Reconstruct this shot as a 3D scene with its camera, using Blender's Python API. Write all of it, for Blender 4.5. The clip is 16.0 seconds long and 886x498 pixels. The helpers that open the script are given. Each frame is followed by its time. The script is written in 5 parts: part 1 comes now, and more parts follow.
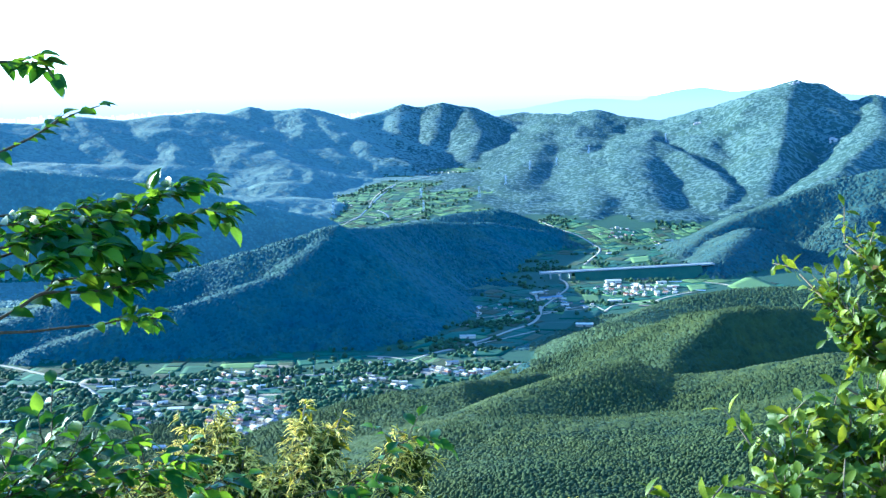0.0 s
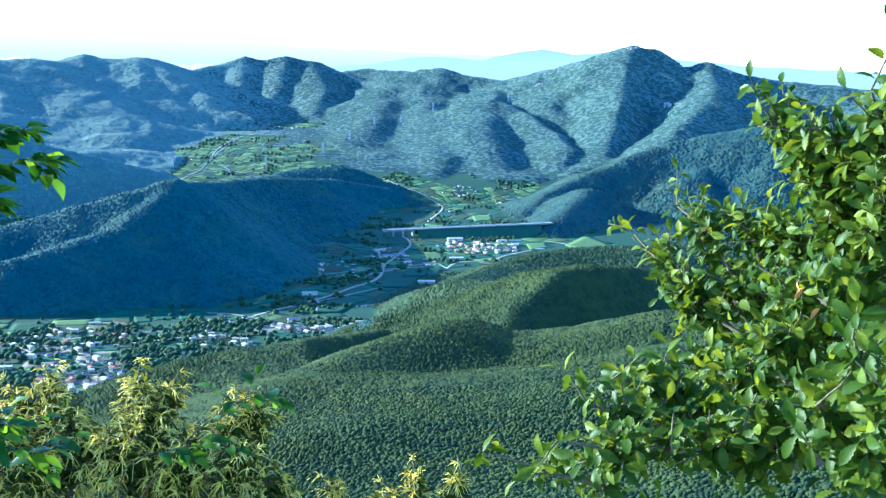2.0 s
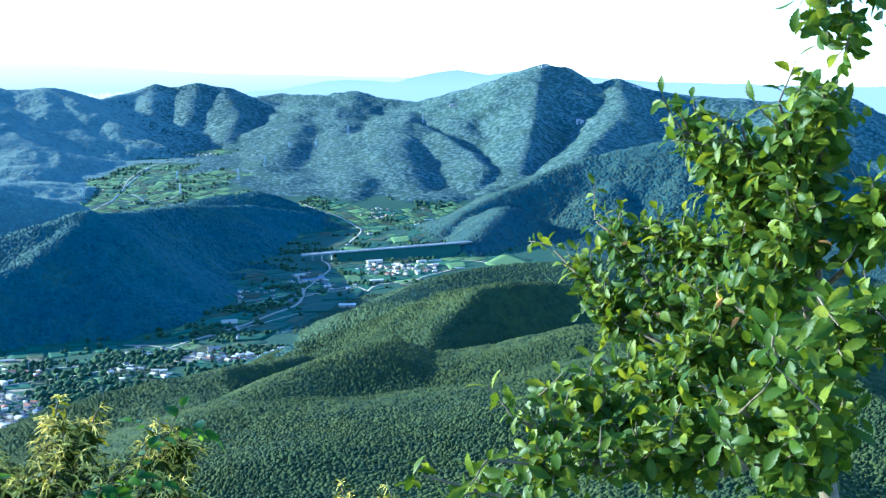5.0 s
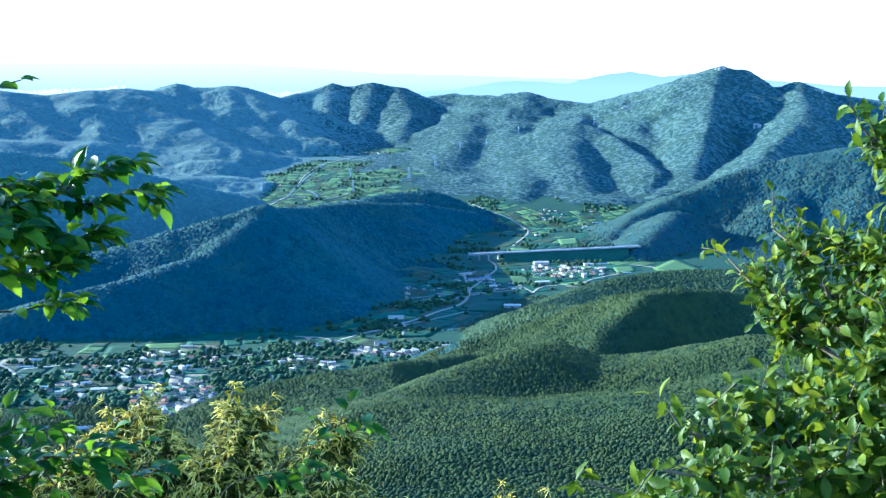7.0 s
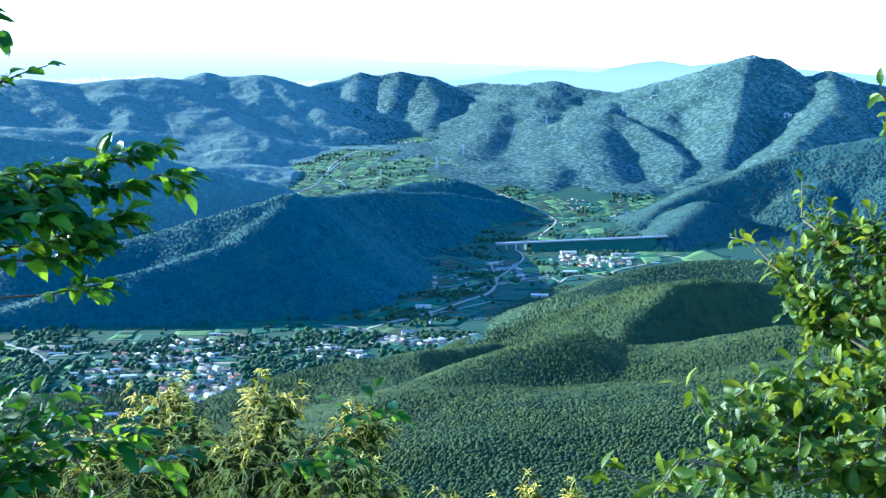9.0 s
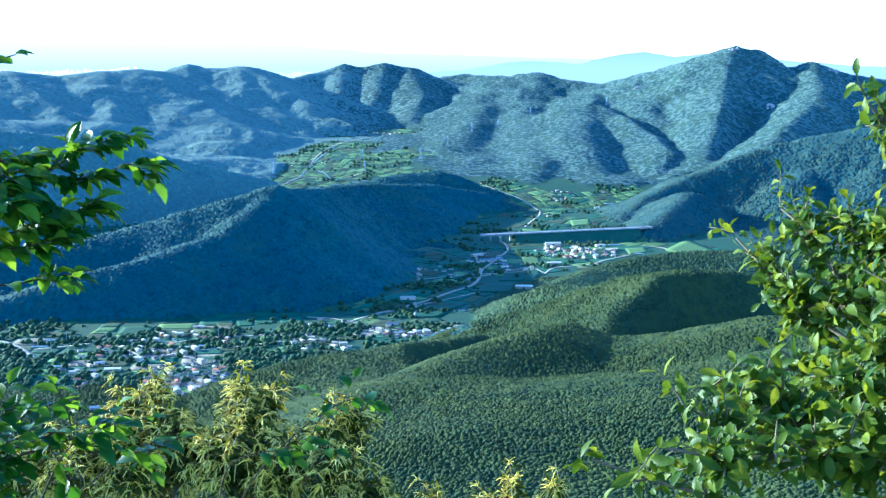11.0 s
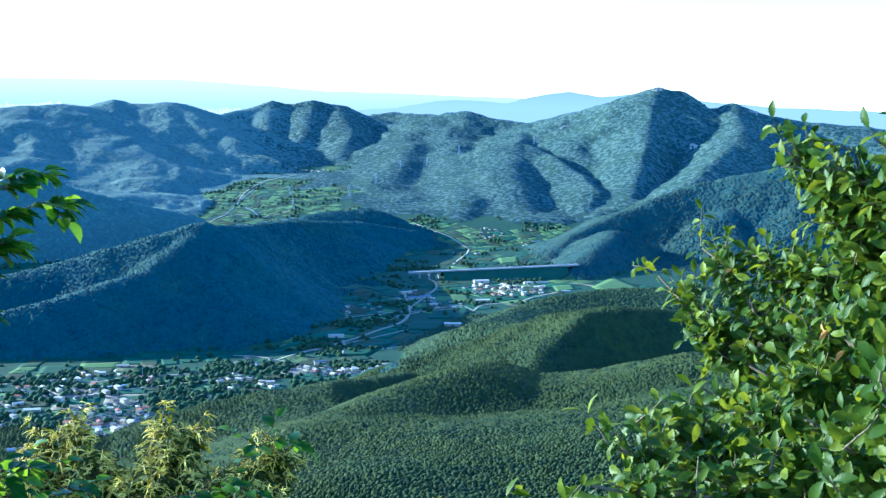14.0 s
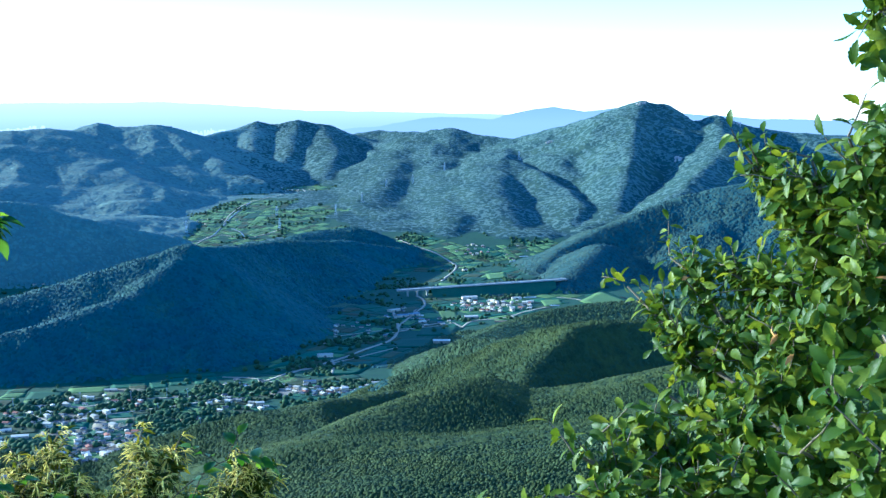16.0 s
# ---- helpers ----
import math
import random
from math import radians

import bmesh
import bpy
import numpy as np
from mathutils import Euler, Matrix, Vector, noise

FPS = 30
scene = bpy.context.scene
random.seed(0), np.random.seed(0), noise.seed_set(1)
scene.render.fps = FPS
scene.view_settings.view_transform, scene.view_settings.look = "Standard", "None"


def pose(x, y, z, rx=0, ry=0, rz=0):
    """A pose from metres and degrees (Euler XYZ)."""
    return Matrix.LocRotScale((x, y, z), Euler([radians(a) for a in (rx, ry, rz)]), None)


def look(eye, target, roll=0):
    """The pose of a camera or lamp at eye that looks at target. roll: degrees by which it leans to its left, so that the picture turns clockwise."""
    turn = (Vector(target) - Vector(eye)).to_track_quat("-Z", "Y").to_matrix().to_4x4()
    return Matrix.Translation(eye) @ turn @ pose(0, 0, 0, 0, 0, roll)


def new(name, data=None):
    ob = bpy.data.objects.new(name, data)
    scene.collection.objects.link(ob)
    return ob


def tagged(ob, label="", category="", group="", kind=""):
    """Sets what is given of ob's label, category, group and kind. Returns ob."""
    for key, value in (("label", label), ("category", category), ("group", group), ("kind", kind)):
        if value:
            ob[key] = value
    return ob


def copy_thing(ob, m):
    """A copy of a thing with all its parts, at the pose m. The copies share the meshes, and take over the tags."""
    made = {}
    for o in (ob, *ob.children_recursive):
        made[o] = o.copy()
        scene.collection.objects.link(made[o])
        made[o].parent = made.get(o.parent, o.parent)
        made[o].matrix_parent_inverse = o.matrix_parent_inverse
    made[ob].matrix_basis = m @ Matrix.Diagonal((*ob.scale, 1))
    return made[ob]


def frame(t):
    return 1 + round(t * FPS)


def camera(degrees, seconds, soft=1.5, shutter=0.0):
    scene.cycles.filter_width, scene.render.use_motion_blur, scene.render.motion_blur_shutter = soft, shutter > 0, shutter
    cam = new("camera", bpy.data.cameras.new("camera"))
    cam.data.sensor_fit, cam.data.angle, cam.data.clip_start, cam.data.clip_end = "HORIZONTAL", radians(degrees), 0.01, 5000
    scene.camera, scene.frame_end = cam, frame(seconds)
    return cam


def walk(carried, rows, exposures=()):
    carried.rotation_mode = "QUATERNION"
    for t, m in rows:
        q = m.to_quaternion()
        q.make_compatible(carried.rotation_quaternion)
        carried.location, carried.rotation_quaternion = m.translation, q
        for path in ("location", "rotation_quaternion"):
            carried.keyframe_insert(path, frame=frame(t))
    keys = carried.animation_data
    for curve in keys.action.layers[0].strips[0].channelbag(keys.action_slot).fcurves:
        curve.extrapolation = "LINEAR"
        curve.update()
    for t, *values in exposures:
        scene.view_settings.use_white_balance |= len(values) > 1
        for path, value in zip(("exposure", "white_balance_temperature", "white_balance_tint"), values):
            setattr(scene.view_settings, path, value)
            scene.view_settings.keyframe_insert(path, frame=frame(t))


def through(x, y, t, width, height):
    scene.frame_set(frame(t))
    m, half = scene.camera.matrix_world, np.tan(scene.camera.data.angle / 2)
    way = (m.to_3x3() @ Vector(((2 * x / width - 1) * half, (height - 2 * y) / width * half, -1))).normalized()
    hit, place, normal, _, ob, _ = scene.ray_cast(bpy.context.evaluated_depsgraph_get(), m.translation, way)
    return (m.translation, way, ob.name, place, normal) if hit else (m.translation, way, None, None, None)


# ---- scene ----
cam = camera(43.03, 16.0, 1.4)
PATH = [
    (0, pose(0.000, 0.000, 300.000, 82.100, 0.851, 0.000)),
    (0.5, pose(0.003, 0.006, 299.998, 81.142, 0.784, -0.658)),
    (1, pose(0.004, 0.020, 299.997, 80.985, 0.567, -1.644)),
    (1.5, pose(0.011, 0.011, 299.999, 80.500, -0.160, -3.645)),
    (2, pose(0.006, 0.028, 299.997, 79.926, -1.046, -7.781)),
    (2.5, pose(0.004, 0.034, 299.997, 80.486, -0.890, -8.376)),
    (3, pose(0.005, 0.019, 300.000, 81.758, -0.449, -9.281)),
    (5.3, pose(-0.007, 0.033, 299.998, 80.913, 0.291, -12.217)),
    (5.5, pose(-0.016, 0.012, 300.003, 80.694, 0.573, -10.120)),
    (6, pose(-0.018, 0.040, 300.000, 81.239, -0.416, -4.410)),
    (6.5, pose(-0.012, 0.038, 299.999, 81.394, -0.168, -3.847)),
    (7, pose(-0.011, 0.035, 300.000, 81.100, -0.135, -3.500)),
    (7.5, pose(-0.013, 0.035, 299.999, 81.042, -0.628, -1.978)),
    (8, pose(-0.012, 0.036, 299.997, 81.005, -0.524, -1.880)),
    (8.5, pose(-0.011, 0.039, 299.997, 80.869, -0.315, -1.880)),
    (10.8, pose(0.009, 0.033, 299.990, 79.365, 0.360, -2.751)),
    (11, pose(0.009, 0.033, 299.993, 80.122, -0.081, -2.906)),
    (11.5, pose(0.011, 0.032, 299.996, 81.967, -0.717, -3.397)),
    (12, pose(0.012, 0.033, 299.995, 82.183, -0.776, -4.001)),
    (12.5, pose(0.013, 0.032, 299.996, 81.936, -0.369, -4.251)),
    (13, pose(0.015, 0.032, 299.997, 81.859, -0.067, -4.801)),
    (13.5, pose(0.016, 0.033, 299.996, 82.001, -0.151, -5.395)),
    (14, pose(0.019, 0.031, 299.996, 82.057, -0.683, -6.489)),
    (14.5, pose(0.061, 0.021, 299.988, 80.936, -3.250, -7.813)),
    (15, pose(0.089, 0.007, 299.987, 82.186, 0.404, -8.160)),
    (15.5, pose(0.085, -0.004, 299.989, 82.284, 0.468, -7.908)),
    (16, pose(0.090, 0.005, 299.989, 82.922, 0.377, -7.277)),
]
EXPOSURE = 2.04
STOPS = [(0, 0.28), (1, 0.1), (2, 0.09), (3, 0.1), (5.5, -0.05), (8, 0.0), (11, 0.05), (12.5, -0.14), (14, -0.23), (14.5, -0.22), (16, -0.4)]
walk(cam, PATH, [(t, EXPOSURE + s, 4230 - 9 * t, 10) for t, s in STOPS])

# ---- daylight: a low sun ahead and to the left, clear sky ----
SUN_AZ, SUN_EL = -60.0, 16.0          # degrees from straight ahead (+y), and above the horizon
world = bpy.data.worlds.new("sky")
scene.world = world
world.use_nodes = True
wn = world.node_tree
sky = wn.nodes.new("ShaderNodeTexSky")
sky.sky_type = "NISHITA"
sky.sun_disc = False
sky.sun_elevation = radians(SUN_EL)
sky.sun_rotation = radians(SUN_AZ)
sky.altitude = 300
sky.air_density, sky.dust_density, sky.ozone_density = 1.0, 0.0, 2.2
wn.links.new(sky.outputs[0], wn.nodes["Background"].inputs[0])
wn.nodes["Background"].inputs[1].default_value = 0.14
sun_data = bpy.data.lights.new("sun", "SUN")
sun_data.energy, sun_data.angle, sun_data.color = 5.0, radians(0.6), (1.0, 0.88, 0.5)
sun = new("sun", sun_data)
to_sun = Vector((math.sin(radians(SUN_AZ)) * math.cos(radians(SUN_EL)), math.cos(radians(SUN_AZ)) * math.cos(radians(SUN_EL)), math.sin(radians(SUN_EL))))
sun.matrix_world = look(tuple(Vector((0, 0, 400)) + to_sun * 50), (0, 0, 400))


# ---- materials ----
def mix_colours(nt, fac, a, b):
    m = nt.nodes.new("ShaderNodeMix")
    m.data_type = "RGBA"
    nt.links.new(fac, m.inputs[0])
    for socket, value in ((m.inputs[6], a), (m.inputs[7], b)):
        if isinstance(value, tuple):
            socket.default_value = (*value, 1)
        else:
            nt.links.new(value, socket)
    return m.outputs[2]


def noise_node(nt, scale, detail=4, coords="Object", rough=0.6):
    n = nt.nodes.new("ShaderNodeTexNoise")
    n.inputs["Scale"].default_value = scale
    n.inputs["Detail"].default_value = detail
    n.inputs["Roughness"].default_value = rough
    c = nt.nodes.new("ShaderNodeTexCoord")
    nt.links.new(c.outputs[coords], n.inputs["Vector"])
    return n.outputs["Fac"]


def ramp(nt, fac, lo, hi):
    r = nt.nodes.new("ShaderNodeMapRange")
    r.inputs[1].default_value, r.inputs[2].default_value = lo, hi
    nt.links.new(fac, r.inputs[0])
    return r.outputs[0]


def surface(name, colours, scales=(1.0, 8.0), rough=0.8, metal=0.0, bump=0.0, bump_scale=20.0, bump_dist=0.02, sheen=0.0, sheen_tint=(1, 1, 1), vary=None, spec=0.5, spread=(0.7, 1.35)):
    """Two tones mixed by a coarse and a fine noise, with relief; vary: 'object' or 'island' shifts the brightness piece by piece."""
    mat = bpy.data.materials.new(name)
    mat.use_nodes = True
    nt = mat.node_tree
    bsdf = nt.nodes["Principled BSDF"]
    a, b = colours[0], colours[1]
    c = mix_colours(nt, ramp(nt, noise_node(nt, scales[0]), 0.35, 0.65), a, b)
    if len(colours) > 2:
        c = mix_colours(nt, ramp(nt, noise_node(nt, scales[1]), 0.45, 0.7), c, colours[2])
    if vary:
        if vary == "object":
            rnd = nt.nodes.new("ShaderNodeObjectInfo").outputs["Random"]
        else:
            rnd = nt.nodes.new("ShaderNodeNewGeometry").outputs["Random Per Island"]
        hsv = nt.nodes.new("ShaderNodeHueSaturation")
        nt.links.new(c, hsv.inputs["Color"])
        m = nt.nodes.new("ShaderNodeMapRange")
        m.inputs[3].default_value, m.inputs[4].default_value = spread
        nt.links.new(rnd, m.inputs[0])
        nt.links.new(m.outputs[0], hsv.inputs["Value"])
        c = hsv.outputs["Color"]
    nt.links.new(c, bsdf.inputs["Base Color"])
    bsdf.inputs["Roughness"].default_value = rough
    bsdf.inputs["Metallic"].default_value = metal
    bsdf.inputs["Specular IOR Level"].default_value = spec
    bsdf.inputs["Sheen Weight"].default_value = sheen
    bsdf.inputs["Sheen Tint"].default_value = (*sheen_tint, 1)
    if bump:
        bp = nt.nodes.new("ShaderNodeBump")
        bp.inputs["Strength"].default_value = bump
        bp.inputs["Distance"].default_value = bump_dist
        nt.links.new(noise_node(nt, bump_scale, 5), bp.inputs["Height"])
        nt.links.new(bp.outputs[0], bsdf.inputs["Normal"])
    return mat


def leaf_material(name, top, young, rough=0.35, through=0.35, vary="island", shine=2.2, spec=0.4):
    """A leaf: glossy upper skin, light shining through the blade."""
    mat = bpy.data.materials.new(name)
    mat.use_nodes = True
    nt = mat.node_tree
    bsdf = nt.nodes["Principled BSDF"]
    if vary == "object":
        rnd = nt.nodes.new("ShaderNodeObjectInfo").outputs["Random"]
    else:
        rnd = nt.nodes.new("ShaderNodeNewGeometry").outputs["Random Per Island"]
    c = mix_colours(nt, ramp(nt, rnd, 0.45, 1.0), top, young)
    c = mix_colours(nt, ramp(nt, noise_node(nt, 30.0, 3), 0.4, 0.8), c, tuple(0.75 * v for v in top))
    nt.links.new(c, bsdf.inputs["Base Color"])
    bsdf.inputs["Roughness"].default_value = rough
    bsdf.inputs["Specular IOR Level"].default_value = spec
    tr = nt.nodes.new("ShaderNodeBsdfTranslucent")
    hsv = nt.nodes.new("ShaderNodeHueSaturation")
    hsv.inputs["Hue"].default_value, hsv.inputs["Saturation"].default_value, hsv.inputs["Value"].default_value = 0.47, 1.15, shine
    nt.links.new(c, hsv.inputs["Color"])
    nt.links.new(hsv.outputs[0], tr.inputs[0])
    mx = nt.nodes.new("ShaderNodeMixShader")
    mx.inputs[0].default_value = through
    nt.links.new(bsdf.outputs[0], mx.inputs[1])
    nt.links.new(tr.outputs[0], mx.inputs[2])
    nt.links.new(mx.outputs[0], nt.nodes["Material Output"].inputs[0])
    bp = nt.nodes.new("ShaderNodeBump")
    bp.inputs["Strength"].default_value, bp.inputs["Distance"].default_value = 0.4, 0.004
    nt.links.new(noise_node(nt, 60.0, 3), bp.inputs["Height"])
    nt.links.new(bp.outputs[0], bsdf.inputs["Normal"])
    return mat


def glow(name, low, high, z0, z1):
    """The far distance: hazy air put in as glow, lower to upper tone."""
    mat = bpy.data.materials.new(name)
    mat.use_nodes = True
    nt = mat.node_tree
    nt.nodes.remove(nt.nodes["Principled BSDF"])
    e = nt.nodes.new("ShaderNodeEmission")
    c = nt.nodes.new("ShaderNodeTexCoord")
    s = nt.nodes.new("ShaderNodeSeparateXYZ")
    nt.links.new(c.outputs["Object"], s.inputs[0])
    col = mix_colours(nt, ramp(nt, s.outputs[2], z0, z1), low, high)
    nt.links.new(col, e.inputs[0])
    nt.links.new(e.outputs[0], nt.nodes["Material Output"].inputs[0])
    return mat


M_forest_near = surface("deciduous_forest", [(0.03, 0.052, 0.02), (0.042, 0.062, 0.022), (0.022, 0.042, 0.018)], (0.02, 0.15), 0.9, bump=0.8, bump_scale=0.12, bump_dist=3.0, spec=0.2)
# middle-distance forest: blue of the haze is put into the base colour
M_forest_mid = surface("hazed_mid_forest", [(0.024, 0.068, 0.072), (0.034, 0.08, 0.072), (0.02, 0.06, 0.07)], (0.015, 0.1), 0.9, bump=0.5, bump_scale=0.12, bump_dist=3.0, spec=0.2, sheen=0.0)
M_forest_spur = surface("mixed_forest", [(0.042, 0.083, 0.044), (0.058, 0.096, 0.046), (0.035, 0.07, 0.044)], (0.015, 0.1), 0.9, bump=0.9, bump_scale=0.12, bump_dist=3.0, spec=0.2)
# far forest: haze painted in, paler and bluer than real foliage
M_forest_far = surface("hazed_far_forest", [(0.078, 0.118, 0.106), (0.088, 0.13, 0.107), (0.068, 0.106, 0.102)], (0.01, 0.08), 0.9, bump=0.5, bump_scale=0.08, bump_dist=4.0, spec=0.2, sheen=0.0)
M_meadow = surface("valley_grass", [(0.018, 0.056, 0.03), (0.026, 0.066, 0.031), (0.014, 0.046, 0.028)], (0.01, 0.08), 0.9, bump=0.4, bump_scale=0.3, bump_dist=0.5, spec=0.2)
M_bark = surface("bark", [(0.13, 0.1, 0.05), (0.22, 0.17, 0.09), (0.08, 0.06, 0.03)], (20.0, 80.0), 0.85, bump=0.6, bump_scale=90.0, bump_dist=0.004)


# ---- the land ----
def lattice(ix, iy, seed):
    h = np.sin(ix * 127.1 + iy * 311.7 + seed * 74.7) * 43758.5453
    return h - np.floor(h)


def value_noise(x, y, seed=0):
    ix, iy = np.floor(x), np.floor(y)
    fx, fy = x - ix, y - iy
    fx, fy = fx * fx * (3 - 2 * fx), fy * fy * (3 - 2 * fy)
    a, b = lattice(ix, iy, seed), lattice(ix + 1, iy, seed)
    c, d = lattice(ix, iy + 1, seed), lattice(ix + 1, iy + 1, seed)
    return (a + (b - a) * fx) * (1 - fy) + (c + (d - c) * fx) * fy


def rolling(x, y, seed=0, octaves=4):
    total, size, norm = 0.0, 1.0, 0.0
    for k in range(octaves):
        total = total + size * value_noise(x * 2 ** k, y * 2 ** k, seed + k)
        norm += size
        size *= 0.5
    return total / norm * 2 - 1


def gullies(x, y, seed=0, octaves=3):
    total, size, norm = 0.0, 1.0, 0.0
    for k in range(octaves):
        total = total + size * (1 - np.abs(2 * value_noise(x * 2 ** k, y * 2 ** k, seed + k) - 1))
        norm += size
        size *= 0.5
    return total / norm


def valley_floor(r):
    """Level valley bottom; past 2200 m raised and shortened to fit the camera's view."""
    true = np.where(r < 2200, r, 2200 + (r - 2200) / 0.45)
    return 300 * (1 - r / np.clip(true, 1.0, 9000)) * (r > 2200) - 0.4


RIDGES = []


def ridge(slope, rounding, rough, *crest):
    """A crest line through (x, y, z), falling off to both sides; slope may be (left, right) of the way along it."""
    RIDGES.append((slope, rounding, rough, crest))


# the wooded hill in the middle of the valley
ridge((0.52, 0.46), 20, 0.12, (-686, 1221, 15), (-627, 1285, 20), (-544, 1344, 30), (-472, 1403, 53), (-397, 1446, 61), (-331, 1484, 72), (-266, 1507, 89), (-207, 1526, 104))
ridge((0.52, 0.8), 20, 0.12, (-207, 1526, 104), (-150, 1543, 117))
ridge((0.52, 0.85), 20, 0.12, (-150, 1543, 117), (-108, 1677, 99), (-46, 1929, 77), (13, 2040, 62), (89, 2128, 53), (190, 2172, 32), (281, 2152, -4))
ridge((0.62, 0.40), 14, 0.10, (-149, 1533, 116), (-208, 1415, 73), (-259, 1376, 63), (-317, 1348, 49), (-398, 1316, 32), (-478, 1273, 12))
ridge((0.85, 0.44), 14, 0.06, (-149, 1533, 116), (-136, 1454, 73), (-120, 1385, 39), (-98, 1306, 4))
ridge(0.42, 20, 0.22, (-47, 1949, 73), (38, 2267, 58), (108, 2296, 61), (199, 2281, 28))
# hills on the far side, to the left
ridge((0.6, 0.7), 22, 0.12, (-1048, 2016, 200), (-887, 2087, 173), (-737, 2135, 159), (-579, 2169, 139), (-501, 2179, 128), (-437, 2182, 105), (-351, 2190, 84), (-253, 2199, 63))
ridge((0.45, 0.27), 40, 0.14, (-1583, 2924, 273), (-1267, 3074, 240), (-1148, 3168, 228), (-1061, 3246, 248), (-947, 3328, 235), (-814, 3363, 247), (-727, 3429, 253), (-678, 3530, 239), (-620, 3632, 264), (-571, 3640, 251), (-464, 3656, 258), (-388, 3710, 232), (-328, 3806, 213))
ridge((0.30, 0.26), 40, 0.16, (-464, 3656, 258), (-357, 3396, 179), (-300, 3221, 128))
ridge(0.42, 20, 0.30, (-438, 2750, 87), (-384, 2758, 90), (-331, 2720, 67))
# the ridge that closes the valley
ridge((0.5, 0.66), 26, 0.20, (-332, 3851, 212), (-265, 3946, 228), (-142, 4043, 258), (-94, 4044, 249), (-5, 4045, 262), (92, 4044, 247), (155, 3997, 223), (264, 3901, 188))
ridge((0.46, 0.32), 22, 0.2, (-142, 4043, 258), (-160, 3772, 181), (-188, 3545, 118))
ridge((0.46, 0.32), 22, 0.2, (-5, 4045, 262), (-28, 3730, 171), (-71, 3459, 112))
ridge((0.46, 0.32), 22, 0.2, (92, 4044, 247), (118, 3638, 163), (75, 3369, 106))
# the high mountain and its shoulders
ridge((0.6, 0.42), 18, 0.16, (217, 4129, 213), (300, 4124, 224), (398, 3980, 217), (508, 3832, 230), (587, 3729, 214), (705, 3617, 202), (797, 3506, 236), (884, 3438, 250), (936, 3378, 273), (992, 3315, 308), (1032, 3303, 322), (1074, 3289, 313), (1148, 3264, 272), (1191, 3248, 265), (1226, 3235, 275), (1304, 3205, 249), (1438, 3147, 224), (1604, 3015, 209), (1747, 2882, 238))
ridge((0.66, 0.34), 16, 0.16, (1032, 3303, 322), (943, 3095, 248), (866, 2883, 180), (790, 2671, 122), (705, 2461, 68))
ridge((0.34, 0.36), 40, 0.16, (883, 3438, 250), (780, 3186, 195), (727, 2993, 149), (725, 2787, 99))
ridge((0.62, 0.30), 22, 0.15, (705, 3617, 202), (581, 3182, 162), (620, 2946, 139), (652, 2708, 103), (641, 2525, 78), (591, 2421, 45))
ridge((0.40, 0.28), 36, 0.15, (566, 3139, 162), (490, 2833, 117), (473, 2585, 80), (463, 2426, 42))
ridge((0.36, 0.28), 40, 0.2, (508, 3832, 230), (421, 3298, 138), (378, 2850, 88), (350, 2536, 60), (312, 2396, 31))
ridge((0.34, 0.26), 40, 0.2, (398, 3980, 217), (302, 3447, 150), (217, 3002, 95), (158, 2758, 68))
ridge((0.50, 0.46), 20, 0.2, (1226, 3235, 275), (1146, 2929, 211), (1033, 2731, 169), (910, 2537, 129), (797, 2385, 92))
# broad wooded feet of the mountains
ridge(0.26, 40, 0.25, (122, 3278, 94), (332, 3082, 88), (461, 2747, 74), (603, 2581, 59), (734, 2453, 62), (866, 2409, 77), (1070, 2326, 93))
ridge(0.22, 40, 0.25, (132, 2804, 67), (233, 2662, 57), (309, 2519, 43), (413, 2458, 39), (504, 2418, 38))
ridge(0.22, 60, 0.30, (-1316, 2657, 154), (-966, 2803, 140), (-703, 2880, 124), (-530, 2963, 109), (-396, 3211, 114))
ridge(0.18, 30, 0.35, (-528, 2574, 76), (-433, 2546, 69), (-347, 2582, 64))
# the long spur that comes down to the bridge
ridge((0.36, 0.72), 12, 0.2, (409, 1978, -2), (490, 2093, 32), (588, 2143, 65), (670, 2166, 90), (743, 2190, 113), (818, 2187, 135), (902, 2154, 153), (1017, 2102, 170), (1139, 2038, 187))
ridge((0.7, 0.6), 25, 0.3, (556, 2025, 48), (486, 1899, 30), (438, 1818, 16))
ridge((0.66, 0.56), 22, 0.15, (786, 2189, 127), (798, 2098, 84), (773, 1974, 36), (731, 1862, 3))
ridge((0.66, 0.56), 22, 0.15, (921, 2146, 155), (936, 2055, 107), (898, 1921, 41))
# wooded spurs on this side of the valley
ridge((0.36, 0.17), 15, 0.16, (110, 1265, -0), (185, 1337, 12), (263, 1426, 18), (336, 1493, 22), (399, 1529, 24), (476, 1528, 26), (630, 1525, 29), (808, 1496, 43))
ridge((1.0, 0.28), 12, 0.10, (500, 980, 110), (433, 990, 100), (355, 1004, 94), (317, 1001, 101), (279, 997, 103), (245, 985, 100))
ridge((1.0, 0.62), 12, 0.10, (245, 985, 100), (215, 961, 85), (190, 931, 70), (174, 909, 59))
ridge((0.40, 0.55), 16, 0.12, (107, 1105, 32), (138, 1101, 42), (174, 1076, 59), (205, 1040, 76), (234, 1003, 89))
ridge((0.40, 0.55), 16, 0.12, (108, 979, 46), (143, 980, 57), (177, 969, 69), (199, 955, 79))
ridge((0.42, 0.14), 20, 0.18, (99, 925, 55), (141, 889, 69), (181, 861, 75), (221, 842, 84), (257, 821, 95), (291, 799, 106), (343, 778, 120), (420, 739, 140))
ridge((0.55, 0.34), 22, 0.08, (-5, 740, 66), (31, 779, 74), (71, 812, 82), (117, 842, 87), (149, 877, 82))
